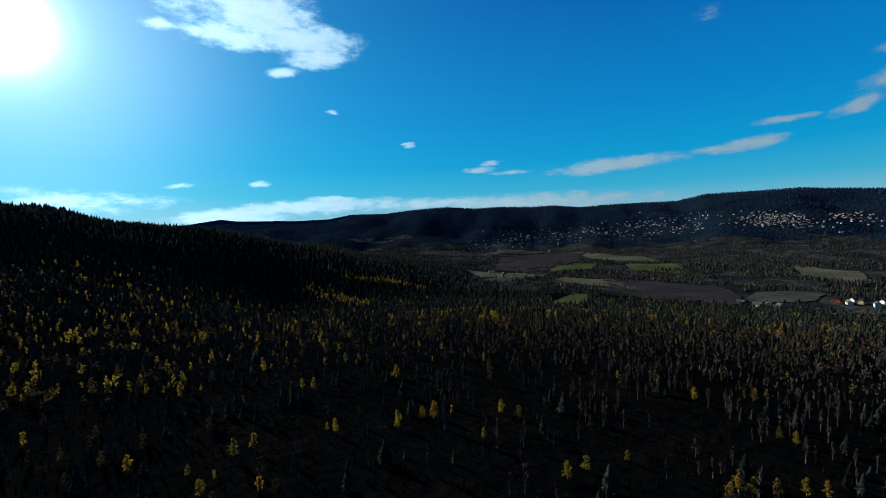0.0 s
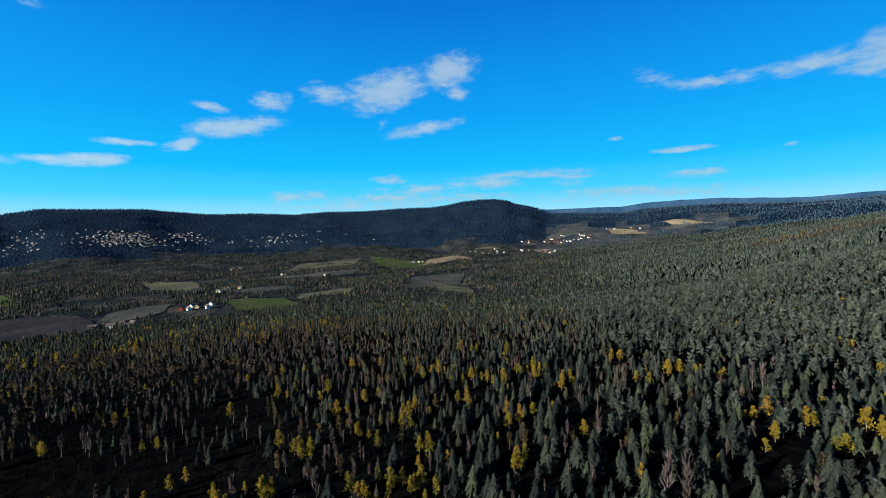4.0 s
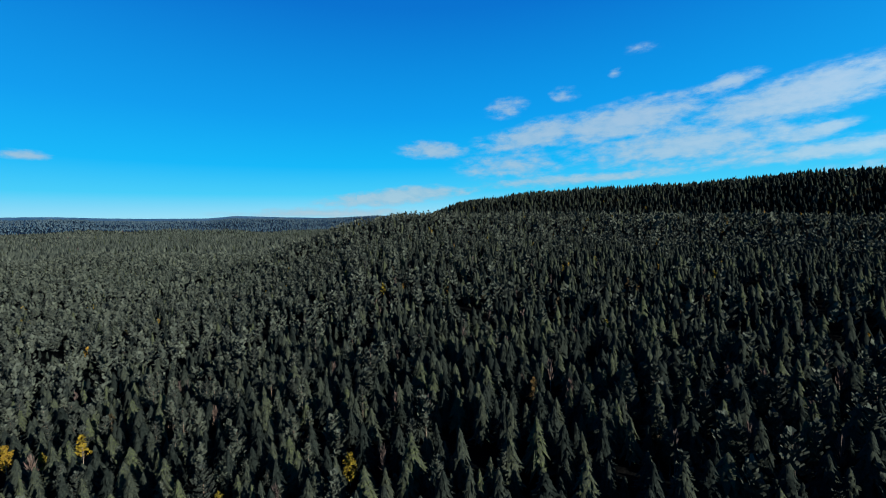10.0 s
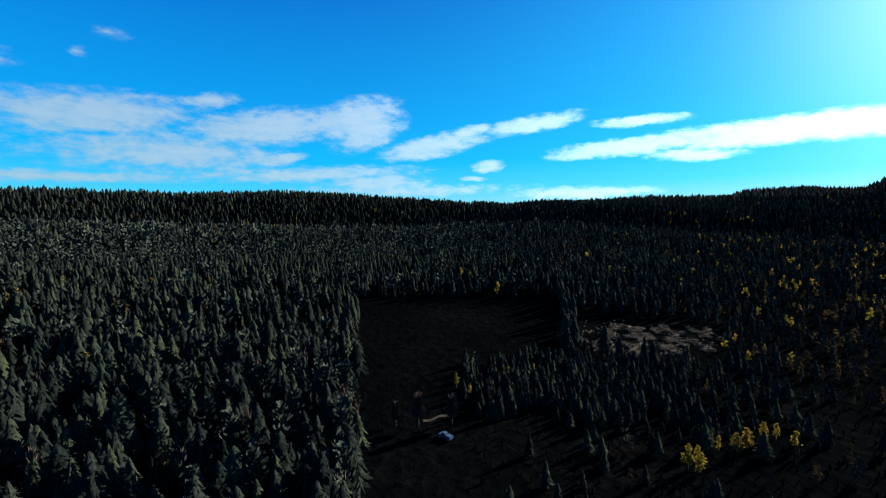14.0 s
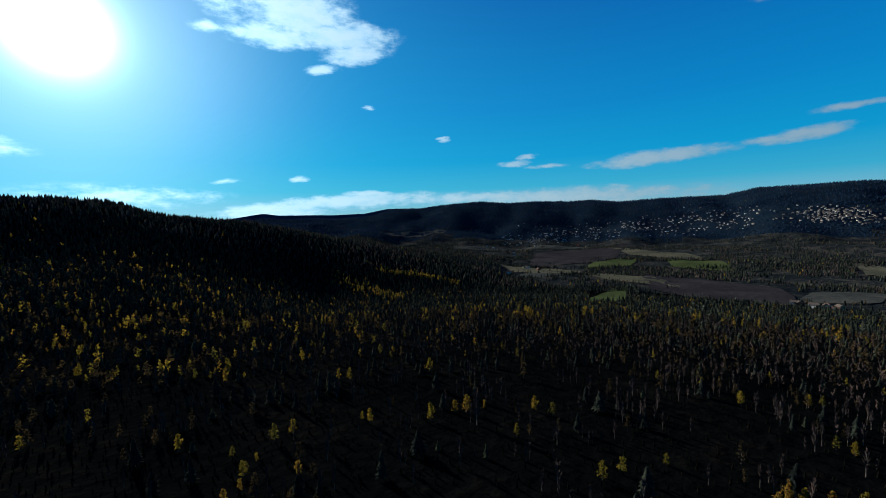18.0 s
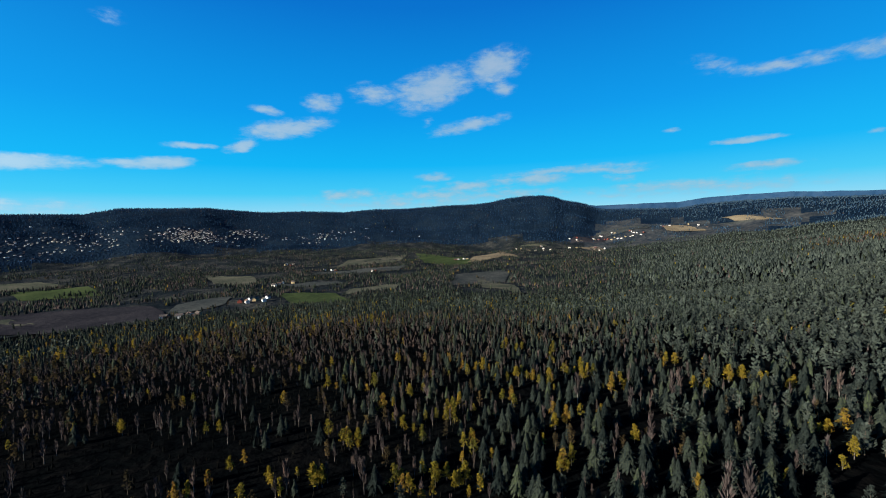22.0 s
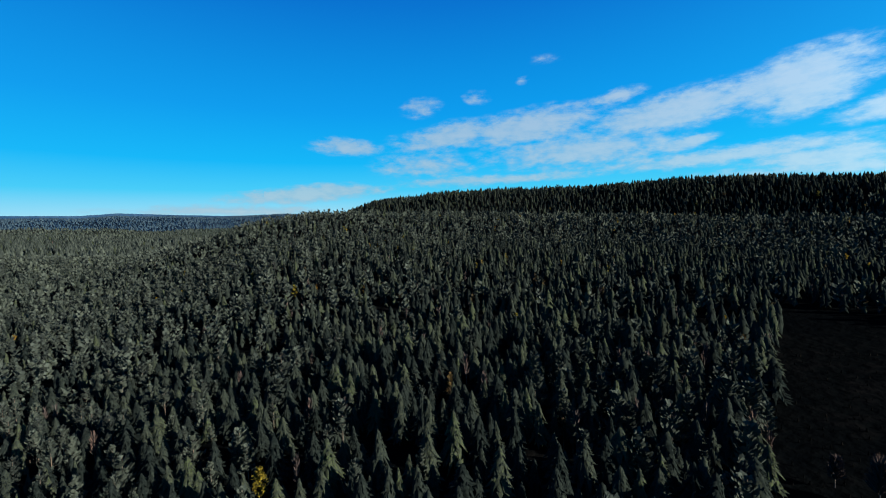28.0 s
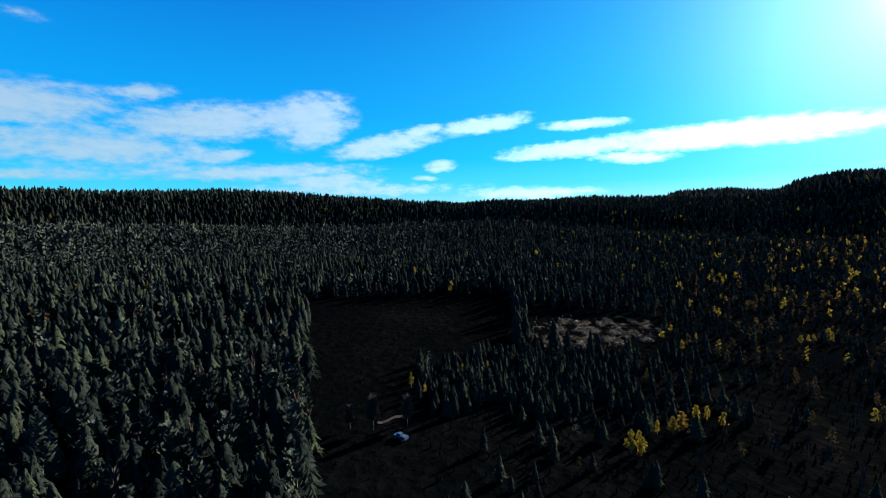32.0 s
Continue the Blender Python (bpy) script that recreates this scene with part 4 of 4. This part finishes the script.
# pale leafless birches that stand out
BARE_SPOTS = [(-99.5, 166), (-100.3, 176), (-105.3, 101), (-107.4, 103), (-107, 106), (-113.7, 202), (-114.6, 207), (-94.9, 150), (-88.3, 152),
              (-138.9, 105), (-140, 107), (-145.3, 144), (-58.2, 98), (-48.1, 104), (2.6, 153), (.8, 128), (-67.5, 147), (-97.2, 125), (-17.6, 239),
              (118, 122), (119.5, 131), (121, 118), (122.4, 142), (124, 128), (126.2, 150), (127.5, 121), (129, 136), (131.5, 127), (133, 158),
              (94.5, 138), (96.4, 146), (99.1, 133)]
spots = np.array([polar(a, r) for a, r in BARE_SPOTS])
single_trees("bare", spots[:, 0], spots[:, 1], rng.uniform(9.5, 13.5, len(spots)), rng)

TOWN_LINE = [(-3.4, 2854), (-8.3, 2956), (-13.2, 3116), (-18.1, 3180), (-23.0, 3301), (-27.8, 3353), (-32.7, 3301), (-38.9, 3299), (-44.6, 3410)]
TOWN_EDGE = (-3.4, -46.6)
NAMES = list(KINDS)
ZONES = [(0, 4.3, 0, 150), (1, 4.2, 150, 215), (2, 4.6, 215, 480), (3, 6.5, 480, 1020), (4, 9.8, 1020, 2000), (4, 14.5, 2000, 2900), (4, 20, 2900, 4420)]
for zone, (lod, gap, r0, r1) in enumerate(ZONES):
    x, y, r, az, rng = scatter(gap, r0, r1, 100 + zone)
    thin = rng.uniform(size=len(x))
    keep = ~inside(az, r, GLADE) & ~inside(az, r, CUT) & ~(inside(az, r, FIELD_ZONES) & ((r < 2500) | (thin > .25)))
    keep &= thin > around(az, [(88, .05), (74, .15), (60, .2), (40, .2), (0, .22), (-45, .22), (-62, .16), (-80, .12), (-105, .12), (-140, .12), (-175, .2), (155, .35), (120, .35), (96, .3)]) * np.clip((430 - r) / 130, 0, 1)
    keep &= (bumps(x, y, 40, 51) + .8 * bumps(x, y, 16, 52) > -.56) | (r > 600)
    keep &= ~((r < 60) & (thin < .8))
    keep &= ~((r > 1010) & (az > 92) & (az < 172))
    keep &= ~((r > 2000) & (az > 40) & (az < 168))
    keep &= ~((az < TOWN_EDGE[0]) & (az > TOWN_EDGE[1]) & (np.abs(r - around(az, TOWN_LINE)) < 170)) | (thin > .62)
    vale = (az < 8) & (az > -92) & (r > around(az, [(-90, 950), (-12, 970), (-3, 1380), (20, 1400)])) & (r < 3300)
    keep &= ~inside(az, r, [(-48.2, -34.5, 875, 1111)]) | (thin > .8)
    keep &= ~vale | (bumps(x, y, 330, 41) + .55 * bumps(x, y, 120, 42) + .7 * bumps(x, y, 48, 46) > around(az, [(-90, -.2), (-60, -.14), (-20, -.08), (8, -.2)]))
    side = (az < -89 + 2 * bumps(x, y, 300, 44)) & (az > -113 + 3 * bumps(x, y, 300, 45)) & (r > 2480 + (az + 86) * -22) & (r < 3560)
    keep &= ~side | (bumps(x, y, 190, 43) > .02)
    x, y, r, az = x[keep], y[keep], r[keep], az[keep]
    kind, h = stand(x, y, r, az, rng)
    gap = (az > 66) & (az < 103) & (r < 128 + 9 * np.sin(az * .35)) & (rng.uniform(size=len(x)) < .72)
    x, y, r, az, kind, h = (q[~gap] for q in (x, y, r, az, kind, h))
    # sunward darkness: trees are left out so the shade-coloured floor shows
    dark = (az > -68) & (az < 66) & (r < 420) & (kind < 2) & (rng.uniform(size=len(x)) < np.where(r < 250, np.where(az > -52, .75, .4), .3))
    dark |= (az > -55) & (az < 64) & (r < 220) & (kind == 4) & (rng.uniform(size=len(x)) < .3)
    x, y, r, az, kind, h = (q[~dark] for q in (x, y, r, az, kind, h))
    if r0 < 215:
        floor_shown = (az > -52) & (az < 62) & (r < 205) & (kind != 2) & (bumps(x, y, 46, 53) + .6 * bumps(x, y, 17, 54) < .04 - .5 * np.clip((r - 165) / 35, 0, 1))
        x, y, r, az, kind, h = (q[~floor_shown] for q in (x, y, r, az, kind, h))
    if r0 < 480:
        gr, ga = np.hypot(GOLD[:, 0], GOLD[:, 1]), np.degrees(np.arctan2(-GOLD[:, 0], GOLD[:, 1]))
        shut = np.zeros(len(x), bool)
        for d, a in zip(gr, ga):
            gap = d - r
            shut |= (np.abs(az - a) * r < 57.3 * 3.2) & (gap > -3.5) & (gap < 9 + 10 * (h > 8))
        x, y, r, az, kind, h = (q[~shut] for q in (x, y, r, az, kind, h))
    if lod == 4:
        h = h * (1.15 if r1 < 2950 else 1.2)
    for k, nm in enumerate(NAMES):
        i = np.where(kind == k)[0]
        if zone == 0:
            i = i[np.argsort(r[i])]
            seen = i[r[i] > 84]
            near, i = seen[:SINGLE[nm][0]], np.concatenate([i[r[i] <= 84], seen[SINGLE[nm][0]:]])
            single_trees(nm, x[near], y[near], h[near], rng)
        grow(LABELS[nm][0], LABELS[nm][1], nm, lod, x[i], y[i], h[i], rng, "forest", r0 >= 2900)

# leafless and brown trees that close the canopy on the sunward side
x, y, r, az, rng = scatter(4.9, 86, 430, 290)
keep = (az > -98) & (az < 64) & (rng.uniform(size=len(x)) < around(az, [(-98, .15), (-80, .4), (-60, .7), (10, .7), (30, .4), (64, .3)]) * np.interp(r, [86, 130, 230], [.25, .5, 1]))
keep &= (r > 200) | (bumps(x, y, 46, 53) + .6 * bumps(x, y, 17, 54) > .02)
x, y, r, az = x[keep], y[keep], r[keep], az[keep]
brown = rng.uniform(size=len(x)) < np.where(r < 240, .04, .16 + .2 * bumps(x, y, 60, 33))
for lod, r0, r1 in ((1, 0, 190), (2, 190, 500)):
    for kind_name, pick in (("bare", ~brown), ("alder", brown)):
        i = np.where(pick & (r >= r0) & (r < r1))[0]
        grow(LABELS[kind_name][0], LABELS[kind_name][1], kind_name, lod, x[i], y[i], rng.uniform(4.5, 8.5, len(i)), rng, "forest")

# undergrowth over the glade and the thin stands, its shade painted in
x, y, r, az, rng = scatter(3.4, 92, 236, 300)
keep = ~inside(az, r, CUT) & ~inside(az, r, [(103, 110.5, 108, 136)]) & (rng.uniform(size=len(x)) < .8) & (az > -75) & (az < 118)
x, y, r, az = x[keep], y[keep], r[keep], az[keep]
grow("undergrowth", "low saplings under the trees, shade put into their colour", "spruce", 3, x, y, rng.uniform(.6, 2.4, len(x)) * np.where(inside(az, r, GLADE), .7, 1.0), rng, "undergrowth")

# young dense growth between the glade and the felled slope
x, y, r, az, rng = scatter(3.0, 128, 190, 310)
keep = (az > 73) & (az < 103) & (r > 132 + 5 * np.sin(az * .5)) & (r < 176 + (95 - az) * .7 + 4 * np.sin(az * .8)) & (rng.uniform(size=len(x)) < .75) & ~inside(az, r, CUT)
x, y = x[keep], y[keep]
grow("young_spruces", "dense low growth of young green spruces beside the glade", "spruce", 1, x, y, rng.uniform(2.6, 6.4, len(x)), rng, "saplings")

# tree rows along the edges of the valley fields, and dark copses between them
rng = np.random.RandomState(44)
ROWS = {"spruce": [], "bare": [], "alder": []}
for k, (a0, a1, r0, r1) in enumerate(FIELD_ZONES):
    if a0 < -86:
        continue
    n = int((a1 - a0) * math.pi / 180 * (r0 + r1) / 2 / 4.5)
    for side, r in ((0, r0 - 12), (1, r1 + 10)):
        u = rng.uniform(-.08, 1.08, n)
        keep = bumps(u * 400, 90.0 * k + 300 * side, 130, 95) > -.38
        for q in u[keep]:
            kind_name = ("spruce", "bare", "bare", "alder")[int(rng.uniform(0, 4))] if (k + side) % 3 else "spruce"
            lean = (.5, -.4, .35, -.5, .25, -.3)[k % 6] * (q - .5) * (r1 - r0)
            ROWS[kind_name].append(polar(a0 + (a1 - a0) * q, r + lean + rng.normal() * 7))
for az_, r_, wide, deep, n in ((-21.8, 1900, 1.1, 70, 70), (-23.6, 1860, .6, 50, 30), (-13.2, 1240, 2.4, 22, 60), (-47, 1290, 2.5, 30, 70), (-60, 1480, 3.5, 45, 110),
                               (-36, 1650, 3, 40, 80), (-69, 1720, 3.5, 60, 110), (-4, 1640, 2.5, 50, 60), (-29, 1620, 2.2, 36, 60)):
    for q in range(n):
        ROWS["spruce"].append(polar(az_ + rng.normal() * wide * .6, r_ + rng.normal() * deep * .6))
for kind_name, label in (("spruce", "dark spruce copses and rows between the valley fields"), ("bare", "leafless birch rows along the valley fields"),
                         ("alder", "brown-leaved trees along the valley fields")):
    more = np.array(ROWS[kind_name])
    grow("tree_row", label, kind_name, 3, more[:, 0], more[:, 1], rng.uniform(7, 14, len(more)), rng, "tree row")


# ---- houses, farms and the town ----
def part(name, bm, material, parent, label=""):
    me = bpy.data.meshes.new(name)
    bm.to_mesh(me)
    bm.free()
    me.materials.append(material)
    ob = new(name, me)
    ob.parent = parent
    if label:
        ob["label"] = label
    return ob


def block(bm, x0, x1, y0, y1, z0, z1, bevel=0.0):
    v = bmesh.ops.create_cube(bm, size=1.0)["verts"]
    for q in v:
        q.co = ((x0 + x1) / 2 + q.co.x * (x1 - x0), (y0 + y1) / 2 + q.co.y * (y1 - y0), (z0 + z1) / 2 + q.co.z * (z1 - z0))
    if bevel:
        bmesh.ops.bevel(bm, geom=list({e for q in v for e in q.link_edges}), offset=bevel, segments=2, affect="EDGES")
    return bm


def gable(bm, w, d, z0, z1, over):
    """A roof of two slabs with a thickness, ridge along x."""
    for s in (1, -1):
        e, t = d / 2 + over, .28
        drop = (z1 - z0) * over / (d / 2)
        pts = [(-w / 2 - over, 0, z1), (w / 2 + over, 0, z1), (w / 2 + over, s * e, z0 - drop), (-w / 2 - over, s * e, z0 - drop)]
        low = [bm.verts.new(p) for p in pts]
        top = [bm.verts.new((p[0], p[1], p[2] + t)) for p in pts]
        for f in ([top[0], top[1], top[2], top[3]], [low[3], low[2], low[1], low[0]], *[[low[i], low[(i + 1) % 4], top[(i + 1) % 4], top[i]] for i in range(4)]):
            bm.faces.new(f)
    bmesh.ops.recalc_face_normals(bm, faces=bm.faces)
    return bm


def house(label, w, d, h, paint, tiles, group, windows=3, far=False):
    root = tagged(new("house"), label, "house", group)
    bm = block(bmesh.new(), -w / 2, w / 2, -d / 2, d / 2, -1.5, h)
    for s in (1, -1):
        a, b, c = (bm.verts.new((s * w / 2, y, z)) for y, z in ((-d / 2, h), (d / 2, h), (0, h + d * .36)))
        bm.faces.new((a, b, c) if s > 0 else (b, a, c))
    part("wall", bm, paint, root)
    part("roof", gable(bmesh.new(), w, d, h, h + d * .36, .5), tiles, root)
    part("chimney", block(bmesh.new(), w * .18, w * .18 + .7, -.35, .35, h + d * .2, h + d * .36 + .9), RED_TILES, root)
    if not far:
        part("door", block(bmesh.new(), -w * .05 - .5, -w * .05 + .5, -d / 2 - .05, -d / 2 + .05, 0, 2.1), TILES, root)
    for k in range(windows):
        x = -w / 2 + w * (k + .5) / windows
        for y in (-d / 2, d / 2):
            part("window", block(bmesh.new(), x - .6, x + .6, y - .06, y + .06, h - 1.9, h - .6), GLASS, root)
    return root


FARM = [house("white wooden farmhouse with a dark tiled roof", 13, 8.5, 5.6, WHITE_PAINT, TILES, "valley houses", 4),
        house("red wooden barn with a dark roof", 15, 9, 4.6, RED_PAINT, TILES, "valley barns", 2),
        house("white house with a clay tiled roof", 12, 8, 4.4, WHITE_PAINT, RED_TILES, "valley houses", 3),
        house("ochre wooden house with a dark roof", 11, 8, 4.6, YELLOW_PAINT, TILES, "valley houses", 3)]
TOWN = [house("white town house on the far slope", 17, 10, 6.5, WHITE_PAINT, TILES, "town houses", 1, True),
        house("pale town house with a clay roof", 15, 10, 6, WHITE_PAINT, RED_TILES, "town houses", 1, True),
        house("ochre town house on the far slope", 15, 9, 5.5, YELLOW_PAINT, TILES, "town houses", 1, True),
        house("long white apartment block above the valley", 34, 12, 9, WHITE_PAINT, TILES, "apartment blocks", 4)]
used = {}


def settle(first, az, r, turn, size=1.0):
    m = Matrix.Translation(at(az, r, .6)) @ pose(0, 0, 0, 0, 0, turn) @ Matrix.Diagonal((size, size, size, 1))
    if first.name in used:
        copy_thing(first, m).matrix_basis = m
    else:
        first.matrix_basis, used[first.name] = m, True


rng = np.random.RandomState(77)
# spots: azimuth and distance of the middle, spread of both, how many
FARMS = [(-37.5, 925, 2.0, 17, 7), (-45.2, 1051, 2.1, 32, 7), (-73.0, 2088, 1.0, 37, 5), (-82.5, 2699, 2.8, 119, 14), (-89.5, 2709, 2.4, 140, 8),
         (-94.3, 3082, 2.2, 64, 14), (-50.4, 2150, 1.1, 35, 4), (-55.1, 1745, 1.3, 44, 3), (-60.6, 1678, 0.6, 22, 2), (-49.1, 1352, 1.3, 35, 4),
         (-6.5, 1424, 2.8, 140, 4), (-5.5, 2177, 1.4, 140, 3), (-10.3, 2701, 4.2, 140, 8), (-1.6, 2555, 2.1, 77, 4), (-92.8, 3109, 2.8, 82, 12),
         (-101.1, 3296, 2.8, 101, 6), (-87.7, 2995, 1.0, 37, 3)]
for a, r, da, dr, n in FARMS:
    for k in range(n):
        settle(FARM[(k + int(-a)) % 4 if k else 0], a + rng.uniform(-da, da), r + rng.uniform(-dr, dr), rng.uniform(0, 180))
TOWN_BAND = [(-3.4, 2854), (-8.3, 2956), (-13.2, 3116), (-18.1, 3180), (-23.0, 3301), (-27.8, 3353), (-32.7, 3301)]       # azimuth and distance along the slope
TOWN_AZ, TOWN_R = [], []
for k in range(760):
    u = rng.uniform()
    if u < .3:
        a, r = -38.9 + rng.normal() * 2.0, 3299 + rng.normal() * 75
    elif u < .38:
        a, r = -44.6 + rng.normal() * 1.0, 3410 + rng.normal() * 55
    elif u < .46:
        a, r = -53.4 + rng.normal() * 4.0, 3277 + rng.normal() * 70
    else:
        a = rng.uniform(TOWN_BAND[-1][0], TOWN_BAND[0][0])
        r = around(a, TOWN_BAND) + rng.normal() * 130
    TOWN_AZ.append(float(a)), TOWN_R.append(float(r))
order = np.argsort(TOWN_R)
for k, i in enumerate(order[:165]):
    settle(TOWN[3] if k % 14 == 0 else TOWN[k % 3], TOWN_AZ[i], TOWN_R[i], rng.uniform(-25, 25) + TOWN_AZ[i], .52)


def far_houses(name, label, spots, paint, tiles):
    """The houses behind, too small to tell apart, as one mesh of walls and gabled roofs."""
    V, F, M = [], [], []
    for a, r in spots:
        w, d, h = rng.uniform(3.2, 5.2), rng.uniform(2.6, 3.6), rng.uniform(2.6, 4.2)
        m, base = Matrix.Translation(at(a, r, .4)) @ pose(0, 0, 0, 0, 0, rng.uniform(-30, 30) + a), len(V)
        pts = [(x, y, z) for z in (-2, h) for x, y in ((-w, -d), (w, -d), (w, d), (-w, d))]
        pts += [(-w, 0, h + 3.2), (w, 0, h + 3.2)] + [(s * (w + .6), t * (d + .7), h - .4) for s, t in ((-1, -1), (1, -1), (1, 1), (-1, 1))] + [(-w - .6, 0, h + 3.5), (w + .6, 0, h + 3.5)]
        V += [m @ Vector(p) for p in pts]
        for f, k in (((0, 1, 5, 4), 0), ((1, 2, 6, 5), 0), ((2, 3, 7, 6), 0), ((3, 0, 4, 7), 0), ((5, 6, 9, 9), 0), ((7, 4, 8, 8), 0), ((10, 11, 15, 14), 1), ((12, 13, 14, 15), 1)):
            for tri in ((f[0], f[1], f[2]), (f[0], f[2], f[3])):
                if len(set(tri)) == 3:
                    F.append([base + q for q in tri])
                    M.append(k)
    tagged(new(name, mesh_from(name, V, F, [paint, tiles], M)), label, "houses", kind="stuff")


rest = [(TOWN_AZ[i], TOWN_R[i]) for i in order[165:]]
far_houses("town_houses", "white town houses crowded on the far slope", rest[::2], WHITE_PAINT, TILES)
far_houses("town_houses", "grey town houses with dark roofs on the far slope", rest[1::2], GREY_PAINT, TILES)

# ---- the glade with the parked vehicle ----
a, u = np.meshgrid(np.linspace(104.2, 108.8, 16), np.linspace(0, 1, 5), indexing="ij")
tagged(sheet("dirt_track", a, 126 + 1.7 * u + (107 - a) * .9 + .6 * np.sin(a * 2.2), GRAVEL, up=.18), "pale dirt track across the dark glade", "track", kind="structure")

pickup = tagged(new("pickup_truck"), "small blue pickup truck parked in the dark glade", "vehicle")
part("body", block(bmesh.new(), -.9, .9, -2.3, 2.3, .45, 1.0, .09), BLUE_PAINT, pickup)
cab = block(bmesh.new(), -.82, .82, -.35, 1.25, .98, 1.72, .12)
for v in cab.verts:
    if v.co.z > 1.4:
        v.co.x *= .84
        v.co.y = .35 + (v.co.y - .35) * .78
cabin = part("cabin", cab, BLUE_PAINT, pickup)
part("windscreen", block(bmesh.new(), -.66, .66, .98, 1.16, 1.12, 1.58, .03), GLASS, cabin)
part("rear_window", block(bmesh.new(), -.62, .62, -.36, -.22, 1.16, 1.56, .03), GLASS, cabin)
bed = bmesh.new()
for x0, x1, y0, y1 in ((-.9, -.82, -2.3, -.4), (.82, .9, -2.3, -.4), (-.9, .9, -2.3, -2.22)):
    block(bed, x0, x1, y0, y1, 1.0, 1.28)
part("cargo_bed", bed, BLUE_PAINT, pickup)
part("tarpaulin", block(bmesh.new(), -.78, .78, -2.18, -.5, 1.0, 1.36, .1), TARP, pickup, "pale tarpaulin over the bed")
for x in (-.82, .82):
    for y in (-1.45, 1.45):
        wheel = bmesh.new()
        bmesh.ops.create_cone(wheel, cap_ends=True, segments=18, radius1=.36, radius2=.36, depth=.24, matrix=pose(x, y, .36, 0, 90, 0))
        tyre = part("wheel", wheel, TYRE, pickup)
        rim_mesh = bmesh.new()
        bmesh.ops.create_cone(rim_mesh, cap_ends=True, segments=12, radius1=.2, radius2=.17, depth=.26, matrix=pose(x, y, .36, 0, 90, 0))
        part("rim", rim_mesh, WHITE_PAINT, tyre)
    part("headlight", block(bmesh.new(), x - .14 if x > 0 else x - .02, x + .02 if x > 0 else x + .14, 2.26, 2.33, .72, .88, .02), GLASS, pickup)
pickup.matrix_basis = Matrix.Translation(at(105.6, 114.5, .02)) @ pose(0, 0, 0, 0, 0, 150)

for az_, r_, h_ in ((109.4, 121.5, 11.5), (104.6, 121, 10.5), (112.6, 124, 8)):
    root = tagged(new("bare_birch_tree"), "leafless birch tree with a pale trunk beside the dirt track", "tree")
    V, T, M = bare(620, int(az_ * 10), True, .27)
    for nm, m in (("crown", 0), ("trunk", 1)):
        F = T[M == m]
        ids, inv = np.unique(F, return_inverse=True)
        ob = new(nm, mesh_from(nm, V[ids], inv.reshape(-1, 3), [TWIGS if m == 0 else WHITE_BARK]))
        ob.parent = root
    root.matrix_basis = Matrix.Translation(at(az_, r_, -.2)) @ Matrix.Diagonal((h_, h_, h_, 1))

# ---- the felled slope: brash, logs and stumps ----
rng = np.random.RandomState(9)
V, T, S = [], [], []
cell = np.array([(-1, -1, -1), (1, -1, -1), (1, 1, -1), (-1, 1, -1), (-1, -1, 1), (1, -1, 1), (1, 1, 1), (-1, 1, 1)]) * .5
quad = [(0, 2, 1), (0, 3, 2), (4, 5, 6), (4, 6, 7), (0, 1, 5), (0, 5, 4), (1, 2, 6), (1, 6, 5), (2, 3, 7), (2, 7, 6), (3, 0, 4), (3, 4, 7)]
for k in range(8200):
    az_, r_ = 79 + rng.uniform(-8.4, 8.4), 228 + rng.uniform(-34, 36)
    edge = ((az_ - 79) / 8.2) ** 2 + ((r_ - 228 - (79 - az_) * 1.6) / 27) ** 2 + .8 * bumps(az_ * 3.3, r_, 14, 61)
    if edge > .95 or bumps(az_ * 3.6, r_, 9, 62) < .02:
        continue
    p = at(az_, r_)
    long, thick = rng.uniform(1.0, 5.5), rng.uniform(.03, .13)
    q = Matrix.Translation(p + Vector((0, 0, rng.uniform(0, .8)))) @ pose(0, 0, 0, rng.uniform(-24, 24), rng.uniform(-24, 24), rng.uniform(0, 360))
    base = len(V)
    V.extend(tuple(q @ Vector((c[0] * long, c[1] * thick, c[2] * thick))) for c in cell)
    T.extend((a + base, b + base, c + base) for a, b, c in quad)
tagged(new("logging_brash", mesh_from("logging_brash", V, T, [BRASH])), "pale felled branches and logs strewn over a clearing", "brash", kind="stuff")

stump_mesh = bmesh.new()
bmesh.ops.create_cone(stump_mesh, cap_ends=True, segments=9, radius1=.38, radius2=.26, depth=.7, matrix=pose(0, 0, .3))
me = bpy.data.meshes.new("tree_stump")
stump_mesh.to_mesh(me)
me.materials.append(BRASH)
first = tagged(new("tree_stump", me), "grey cut tree stump on the felled slope", "stump", "stumps on the felled slope")
first.matrix_basis = Matrix.Translation(at(80, 214))
for k in range(60):
    copy_thing(first, Matrix.Translation(at(rng.uniform(72, 87), rng.uniform(200, 254))) @ pose(0, 0, 0, 0, 0, rng.uniform(0, 360)))

# ---- the mast on the mountain ----
mast = tagged(new("radio_mast"), "slender radio mast on the mountain top", "mast")
pole = bmesh.new()
bmesh.ops.create_cone(pole, cap_ends=True, segments=6, radius1=1.0, radius2=.35, depth=42, matrix=pose(0, 0, 21))
part("pole", pole, BARK, mast)
for z in (24, 34):
    part("crossbar", block(bmesh.new(), -2.2, 2.2, -.3, .3, z, z + .7), BARK, mast)
mast.matrix_basis = Matrix.Translation(at(-83.6, 4290, -1))
